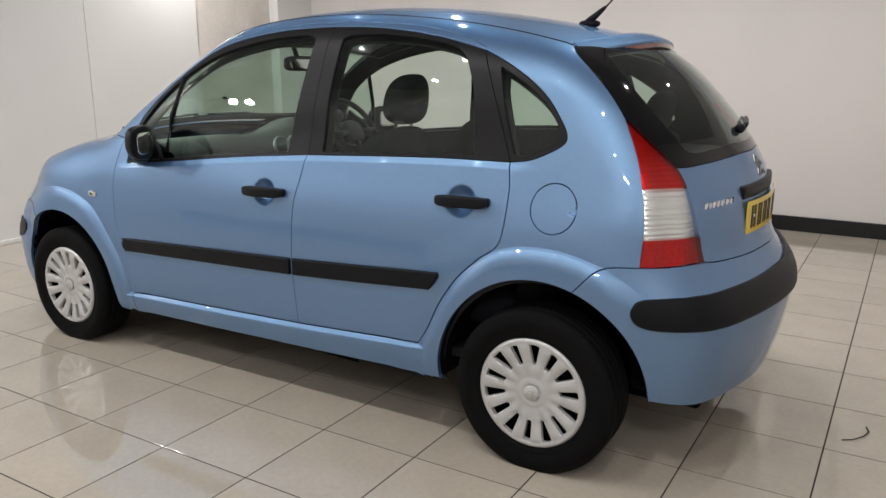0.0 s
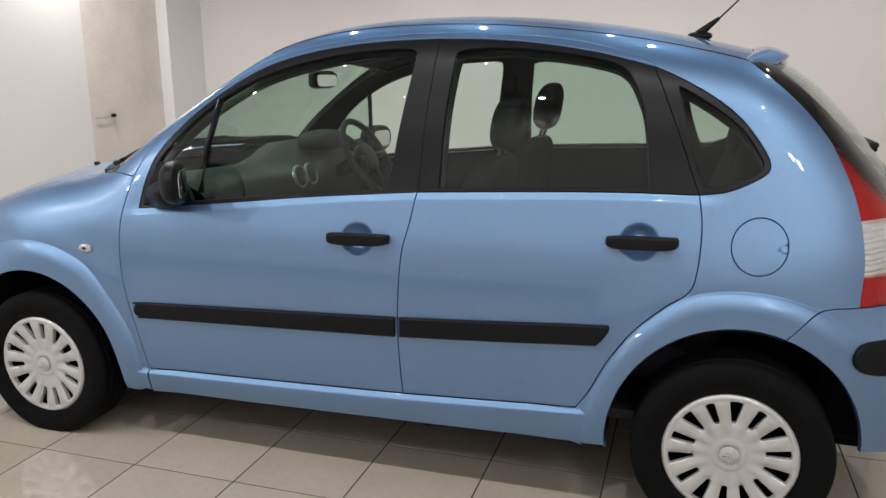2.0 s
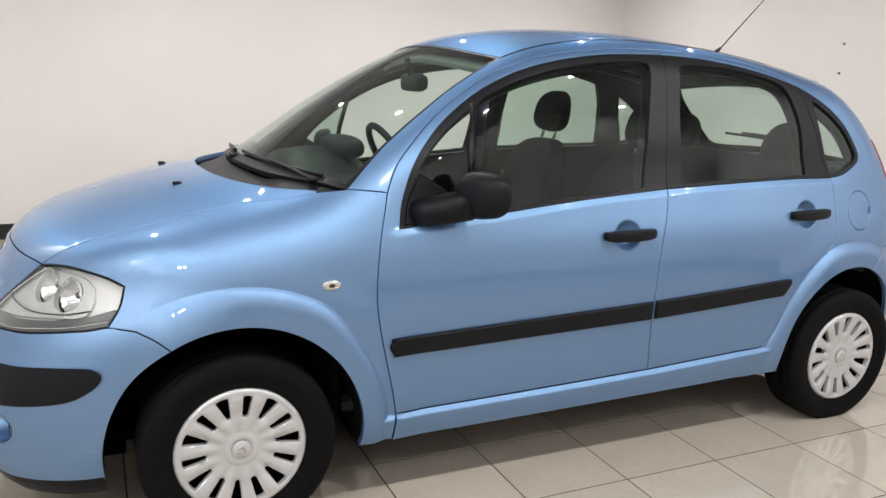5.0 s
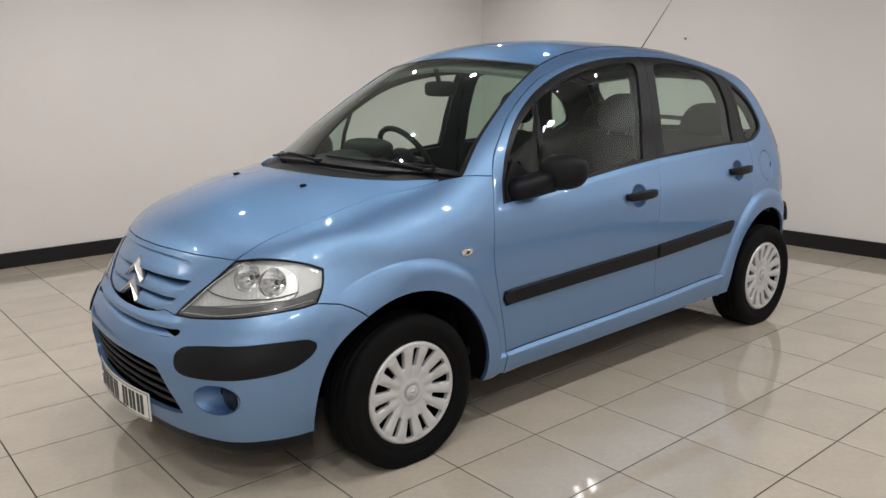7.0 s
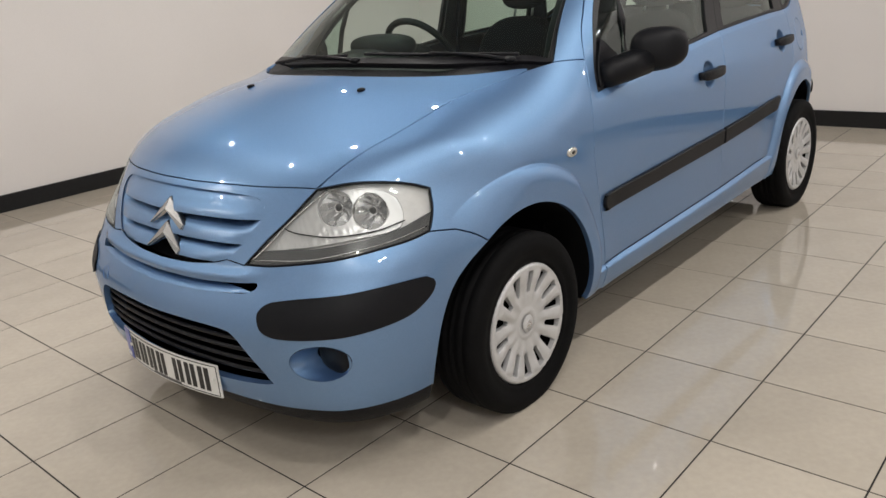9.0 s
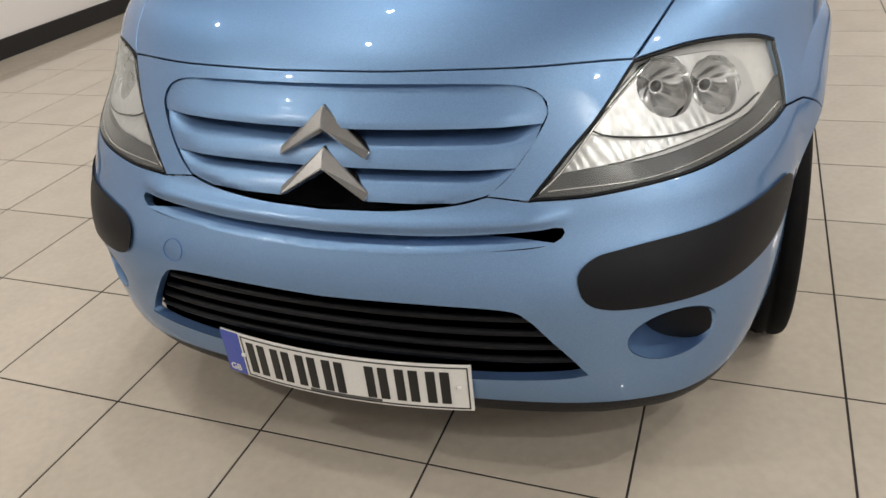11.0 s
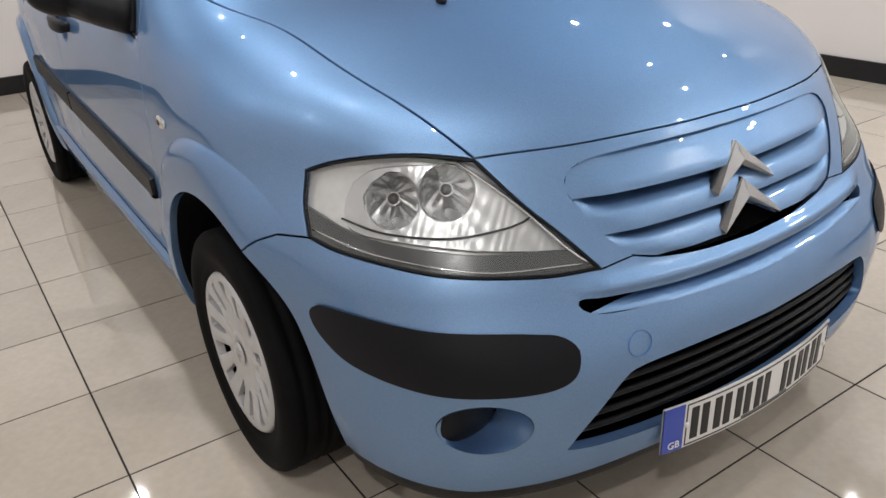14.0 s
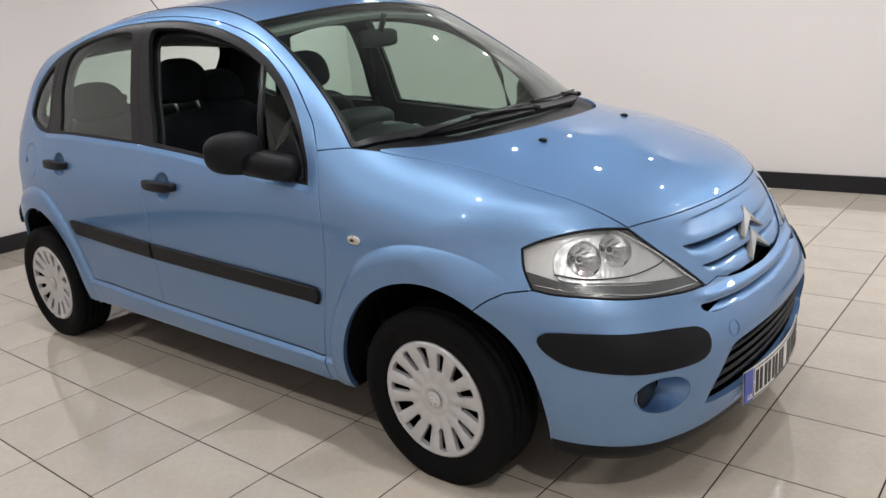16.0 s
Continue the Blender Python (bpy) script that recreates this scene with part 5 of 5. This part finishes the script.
def cover_mesh():
    """A pressed wheel cover with seven pairs of slots."""
    n = 14
    outer = np.array([(.1915 * math.cos(a), .1915 * math.sin(a)) for a in np.linspace(0, 2 * math.pi, 112, endpoint=False)])
    holes = []
    for i in range(n):
        a = 2 * math.pi * i / n
        w0, w1, r0, r1 = (.0085, .0135, .098, .166) if i % 2 else (.0060, .0190, .098, .169)
        pts = [(r0 + .003, -w0), (r0 + (r1 - r0) * .5, -(w0 + w1) / 2), (r1 - .003, -w1), (r1, -w1 * .75), (r1 + .0015, 0), (r1, w1 * .75), (r1 - .003, w1), (r0 + (r1 - r0) * .5, (w0 + w1) / 2), (r0 + .003, w0), (r0, 0)]
        holes.append(np.array([(x * math.cos(a) - y * math.sin(a), x * math.sin(a) + y * math.cos(a)) for x, y in pts])[::-1])
    rings_ = [outer] + holes
    lo = -.19
    gx, gy = np.meshgrid(np.arange(lo, .19, .0075), np.arange(lo, .19, .0075))
    pts = np.stack([gx.ravel(), gy.ravel()], -1)
    pts = pts[np.hypot(pts[:, 0], pts[:, 1]) < .187]
    fine = [np.array([(r * math.cos(a), r * math.sin(a)) for a in np.linspace(0, 2 * math.pi, m, endpoint=False)]) for r, m in ((.030, 32), (.033, 32), (.044, 40), (.048, 44), (.052, 48), (.171, 90), (.176, 90), (.181, 90), (.186, 100))]
    pts = np.vstack([pts] + fine)
    rim = np.vstack(rings_)
    for h in holes:
        pts = pts[~inside(pts, h)]
    pts = pts[np.array([np.linalg.norm(rim - q, axis=1).min() > .0022 for q in pts])]
    pts = np.vstack([rim, pts])
    edges, base = [], 0
    for r in rings_:
        edges += [(base + i, base + (i + 1) % len(r)) for i in range(len(r))]
        base += len(r)
    vs, _, fs, orig, _, _ = delaunay_2d_cdt([Vector(p) for p in pts], edges, [], 0, 1e-7, True)
    uv = np.array([(v.x, v.y) for v in vs])
    tri = np.array(fs)
    mid = uv[tri].mean(1)
    ok = inside(mid, outer)
    for h in holes:
        ok &= ~inside(mid, h)
    tri = tri[ok]
    r = np.hypot(uv[:, 0], uv[:, 1])
    a = np.arctan2(uv[:, 1], uv[:, 0])
    z = .068 + .010 * ramp(.10, .165, r) + .003 * ramp(.171, .176, r) - .012 * ramp(.182, .1915, r) + .0025 * ramp(.052, .044, r) - .002 * ramp(.033, .030, r)
    z = z + .007 * ramp(.050, .10, r) * ramp(.175, .160, r) * (.5 - .5 * np.cos(14 * a)) - .004 * ramp(.085, .11, r) * ramp(.172, .160, r) * (np.cos(7 * a) * .5 + .5)
    verts = [(x, y, h) for (x, y), h in zip(uv, z)]
    faces = [tuple(t) for t in tri]
    new_of = {k: i for i, ids in enumerate(orig) for k in ids}
    base = 0
    for ring_ in rings_:
        ids = [new_of[base + i] for i in range(len(ring_))]
        base += len(ring_)
        c0 = len(verts)
        verts += [(*(uv[i] * .995), z[i] - .016) for i in ids]
        m = len(ids)
        faces += [(ids[i], c0 + i, c0 + (i + 1) % m, ids[(i + 1) % m]) for i in range(m)]
    return verts, faces


tyre_v, tyre_f = tyre_mesh()
cover_v, cover_f = cover_mesh()
first = {}
for ax, spins in zip(AXLES, ((22, -6), (40, 16))):
    for s, spin in zip((1, -1), spins):
        hub = new("wheel")
        hub.parent = car
        hub.location = (ax, s * .722, WHEEL_Z)
        tagged(hub, "black road wheel with silver slotted cover")
        if not first:
            first["tyre"] = mesh_object("tyre", tyre_v, tyre_f, RUBBER, hub, "black rubber tyre").data
            o = mesh_object("wheel_cover", cover_v, cover_f, SILVER, hub, "silver plastic wheel cover with seven pairs of slots")
            first["cover"] = o.data
            for q_ in o.data.polygons:
                q_.use_smooth = len(q_.vertices) == 3
            v, f = lathe([(.0, .030), (.175, .030), (.186, .050), (.188, .075), (.188, -.07)], 48)
            q = mesh_object("steel_rim", v, f, VOID, hub, "black steel rim behind the cover")
            first["rim"] = q.data
        else:
            t_ = new("tyre", first["tyre"])
            t_.parent = hub
            o = new("wheel_cover", first["cover"])
            o.parent = hub
            q = new("steel_rim", first["rim"])
            q.parent = hub
        o.matrix_basis = pose(0, 0, 0, -90 * s, 0, 0) @ pose(0, 0, 0, 0, 0, spin * s)
        q.matrix_basis = pose(0, 0, 0, -90 * s, 0, 0)
        v, f = lathe([(0, .0755), (.024, .0752), (.027, .0725)], 32)
        cap = mesh_object("centre_cap", v, f, SILVER, hub)
        cap.matrix_basis = pose(0, 0, 0, -90 * s, 0, 0)
        for k2 in (0, 1):
            z0 = .004 - k2 * .012
            bm = bmesh.new()
            pts = [(0, z0 + .009), (.013, z0 - .003), (.013, z0 - .008), (0, z0 + .003), (-.013, z0 - .008), (-.013, z0 - .003)]
            lo_ = [bm.verts.new((x, s * .0745, z)) for x, z in pts]
            hi_ = [bm.verts.new((x, s * .0775, z)) for x, z in pts]
            bm.faces.new(hi_[:4][::-1]), bm.faces.new([hi_[i] for i in (0, 3, 4, 5)])
            for i in range(6):
                bm.faces.new((lo_[i], lo_[(i + 1) % 6], hi_[(i + 1) % 6], hi_[i]))
            ch = part("cap_chevron", bm, CHROME, hub)
            ch.rotation_euler = (0, radians(spin + 25), 0)
        # liner of the wheel arch
        n_, v, f = 28, [], []
        rx, rz = (.368, .378) if ax == 0 else (.358, .386)
        for i in range(n_ + 1):
            an = radians(-9 + 198 * i / n_) if ax == 0 else radians(3 + 181 * i / n_)
            px, pz = ax + rx * math.cos(an), WHEEL_Z + rz * math.sin(an)
            lip = .022 * float(ramp(-.31, -.17, px) * ramp(2.88, 2.66, px) * ramp(.15, .25, pz))
            for y in (.42, .60, float(flank(pz) - taper(px)) - .012 + lip):
                v.append((px, s * y, pz))
        f = [(i * 3 + j, i * 3 + 3 + j, i * 3 + 4 + j, i * 3 + 1 + j) for i in range(n_) for j in range(2)]
        c0 = len(v)
        v += [(ax, s * .42, WHEEL_Z - .05)]
        f += [(i * 3, (i + 1) * 3, c0) for i in range(n_)]
        mesh_object("arch_liner", v, f, VOID, car, "black wheel arch liner")

# ---- underside, firewall and cabin ----
bm = bmesh.new()
add_box(bm, (-.58, -.42, .17), (2.92, .42, .30), .01, 1)
add_box(bm, (.42, -.66, .175), (1.97, .66, .30), .01, 1)
part("underbody", bm, VOID, car, "black underbody")
part("firewall", box_bm((.30, -.66, .28), (.33, .66, .94)), VOID, car)
part("cabin_floor", box_bm((.33, -.70, .30), (2.62, .70, .33)), CABIN, car, "dark cabin floor")
part("bumper_core", box_bm((2.72, -.60, .27), (2.90, .60, .52), .02, 1), VOID, rear_bumper, "black bumper core")
part("bumper_core", box_bm((-.60, -.55, .17), (-.42, .55, .50), .02, 1), VOID, bumper, "black bumper core")
inner_loop = chain(S(WS_SIDE), GUTTER, GATE_SIDE, TL_OUT, S(REAR_SEAM), S(ARCH_QUARTER[::-1]), S(SILL), S([(.474, .201), (.478, .305)]), S(A_LINE[::-1]), S(COWL))
panel("inner_trim", inner_loop, SIDE, CABIN, car, "dark grey inner trim", holes=[gf, gr, gq], field=sunk(body, .044), gap=.006, hole_gap=-.004, depth=.01, grid=.03, raw=True)
panel("headlining", fan(SCREEN_TOP[::-1], GUTTER, ROOF_REAR), UP_ROOF, CABIN_LIGHT, car, "pale grey headlining", mirror=False, field=sunk(body, .035), grid=.06, gap=-.02, raw=True)
panel("gate_trim", fan(gate_low, TL_IN[::-1][:3], glass_low[::-1]), Along((1, .001, .1)), CABIN, car, "dark tailgate trim", mirror=False, field=sunk(body, .035), grid=.05, raw=True)

DASH = [(.30, .86), (.36, .965), (.50, .985), (.62, .975), (.70, .935), (.735, .86), (.71, .70), (.62, .55), (.34, .45)]
v, f = [], []
for i in range(25):
    y = -.675 + 1.35 * i / 24
    for x, z in DASH:
        hump = .055 * math.exp(-((y - .36) / .17) ** 2) * (1 if z > .9 else 0) - .02 * math.exp(-(y / .2) ** 2) * (z > .9)
        v.append((x + .02 * math.cos(y * 5) * (x > .5), y, z + hump))
k = len(DASH)
f = [(i * k + j, (i + 1) * k + j, (i + 1) * k + j + 1, i * k + j + 1) for i in range(24) for j in range(k - 1)]
dash = mesh_object("dashboard", v, f, CABIN, car, "dark grey moulded dashboard")
v, f = blob((.64, .36, 1.035), (.16, .34, .10), 2.6, 28, 14)
mesh_object("instrument_hood", v, f, CABIN, dash)
for y in (-.05, .05):
    v, f = lathe([(.040, 0), (.046, .006), (.050, .0), (.050, -.01)], 28)
    o = mesh_object("air_vent", v, f, STEEL, dash, "round grey air vent ring")
    o.matrix_basis = pose(.735, y, .92, 0, 75, 0)
sw_m = Matrix.Translation((.875, .355, .965)) @ Vector((.86, 0, .50)).to_track_quat("Z", "Y").to_matrix().to_4x4()
pts = [sw_m @ Vector((.185 * math.cos(a), .185 * math.sin(a), 0)) for a in np.linspace(0, 2 * math.pi, 41)]
v, f = tube(pts, .015, 10, caps=False)
wheel = mesh_object("steering_wheel", v, f, CABIN, car, "dark steering wheel on the right-hand side")
v, f = blob((0, 0, -.01), (.16, .14, .06), 2.8, 24, 12)
mesh_object("boss", [sw_m @ Vector(q) for q in v], f, CABIN, wheel)
for a in (0, 90, 180, 270):
    e = Vector((.178 * math.cos(radians(a)), .178 * math.sin(radians(a)), 0))
    if a != 90:
        v, f = tube([sw_m @ (e * .3), sw_m @ e], .016, 8)
        mesh_object("spoke", v, f, CABIN, wheel)
v, f = tube([sw_m @ Vector((0, 0, -.02)), (.66, .36, .86)], .035, 12)
mesh_object("column", v, f, CABIN, wheel)

v, f = blob((.825, 0.01, 1.320), (.040, .215, .072), 4.0, 32, 14)
im = mesh_object("rear_view_mirror", v, f, CABIN, car, "dark interior rear-view mirror")
v, f = tube([(.815, .005, 1.345), (.800, 0, 1.385), (.790, 0, 1.412)], .012, 8)
mesh_object("stem", v, f, CABIN, im)
v, f = blob((.847, .01, 1.320), (.004, .195, .058), 4.0, 24, 8)
mesh_object("mirror_glass", v, f, CHROME, im)


def front_seat(y, drop=0.0):
    def lean(p):
        return Vector((p.x + .26 * p.z - .03 * (p.y / .24) ** 2, p.y * (1 - .10 * max(p.z, 0) / .3), p.z))
    v, f = blob((1.600, y, .760), (.15, .49, .63), 3.4, 40, 26, lean)
    seat = mesh_object("front_seat", v, f, CLOTH, car, "charcoal cloth front seat with headrest")
    v, f = blob((1.33, y, .47), (.54, .50, .20), 3.4, 36, 16, lambda p: Vector((p.x, p.y, p.z + .05 * -p.x + .03 * (p.y / .25) ** 2)))
    mesh_object("cushion", v, f, CLOTH, seat)
    v, f = blob((1.720, y, 1.205 - drop), (.100, .250, .195), 2.7, 32, 20, lambda p: Vector((p.x + .15 * p.z - .02 * (p.y / .12) ** 2, p.y * (1 - .12 * p.z / .09), p.z)))
    mesh_object("headrest", v, f, CLOTH, seat, "rounded charcoal headrest")
    for d in (-.055, .055):
        v, f = tube([(1.68, y + d, 1.06), (1.715, y + d, 1.16)], .0065, 8)
        mesh_object("headrest_post", v, f, STEEL, seat)


front_seat(-.37, .022), front_seat(.37)
v, f = blob((2.42, 0, .74), (.16, 1.28, .62), 4.5, 48, 20, lambda p: Vector((p.x + .30 * p.z, p.y, p.z)))
bench = mesh_object("rear_bench", v, f, CLOTH, car, "charcoal cloth rear bench")
v, f = blob((2.15, 0, .47), (.50, 1.26, .20), 4.0, 40, 14)
mesh_object("cushion", v, f, CLOTH, bench)
for y in (-.37, .37):
    v, f = blob((2.495, y, 1.115), (.090, .300, .190), 2.8, 28, 16, lambda p: Vector((p.x + .25 * p.z, p.y * (1 - .15 * p.z / .08), p.z)))
    mesh_object("headrest", v, f, CLOTH, bench)
part("parcel_shelf", box_bm((2.53, -.55, .955), (2.76, .55, .975), .006, 1), CABIN, car, "dark parcel shelf")
for s in (1, -1):
    v, f = tube([(1.515, s * .625, 1.33), (1.500, s * .66, 1.05), (1.490, s * .68, .65)], .012, 6)
    mesh_object("seat_belt", v, f, CLOTH, car, "dark seat belt on the pillar")

# ---- floor ----
floor = tagged(part("floor", box_bm((R["x0"], R["y0"], -.1), (R["x1"], R["y1"], -.0012)), GROUT), "polished beige ceramic tile floor with dark grout", "floor", kind="structure")
T, T_X, T_Y = .4, .095, -.931
tile_bm = box_bm((-T / 2 + .0024, -T / 2 + .0024, -.006), (T / 2 - .0024, T / 2 - .0024, 0), .0007, 1)
tile_mesh = bpy.data.meshes.new("tile")
tile_bm.to_mesh(tile_mesh)
tile_bm.free()
tile_mesh.materials.append(TILE)
rest = bmesh.new()
for i in range(-20, 30):
    for j in range(-20, 30):
        cx, cy = T_X + (i + .5) * T, T_Y + (j + .5) * T
        lo = [max(cx - T / 2, R["x0"]), max(cy - T / 2, R["y0"])]
        hi = [min(cx + T / 2, R["x1"]), min(cy + T / 2, R["y1"])]
        if hi[0] - lo[0] < .02 or hi[1] - lo[1] < .02:
            continue
        whole = hi[0] - lo[0] > .39 and hi[1] - lo[1] > .39
        if whole and cx < 4.3 and cy < 3.5:
            t = new("tile", tile_mesh)
            t.parent = floor
            t.location = (cx, cy, 0)
        else:
            add_box(rest, (lo[0] + .0024, lo[1] + .0024, -.006), (hi[0] - .0024, hi[1] - .0024, 0))
tagged(part("edge_tile", rest, TILE, floor, "cut beige tiles along the walls"), kind="stuff")
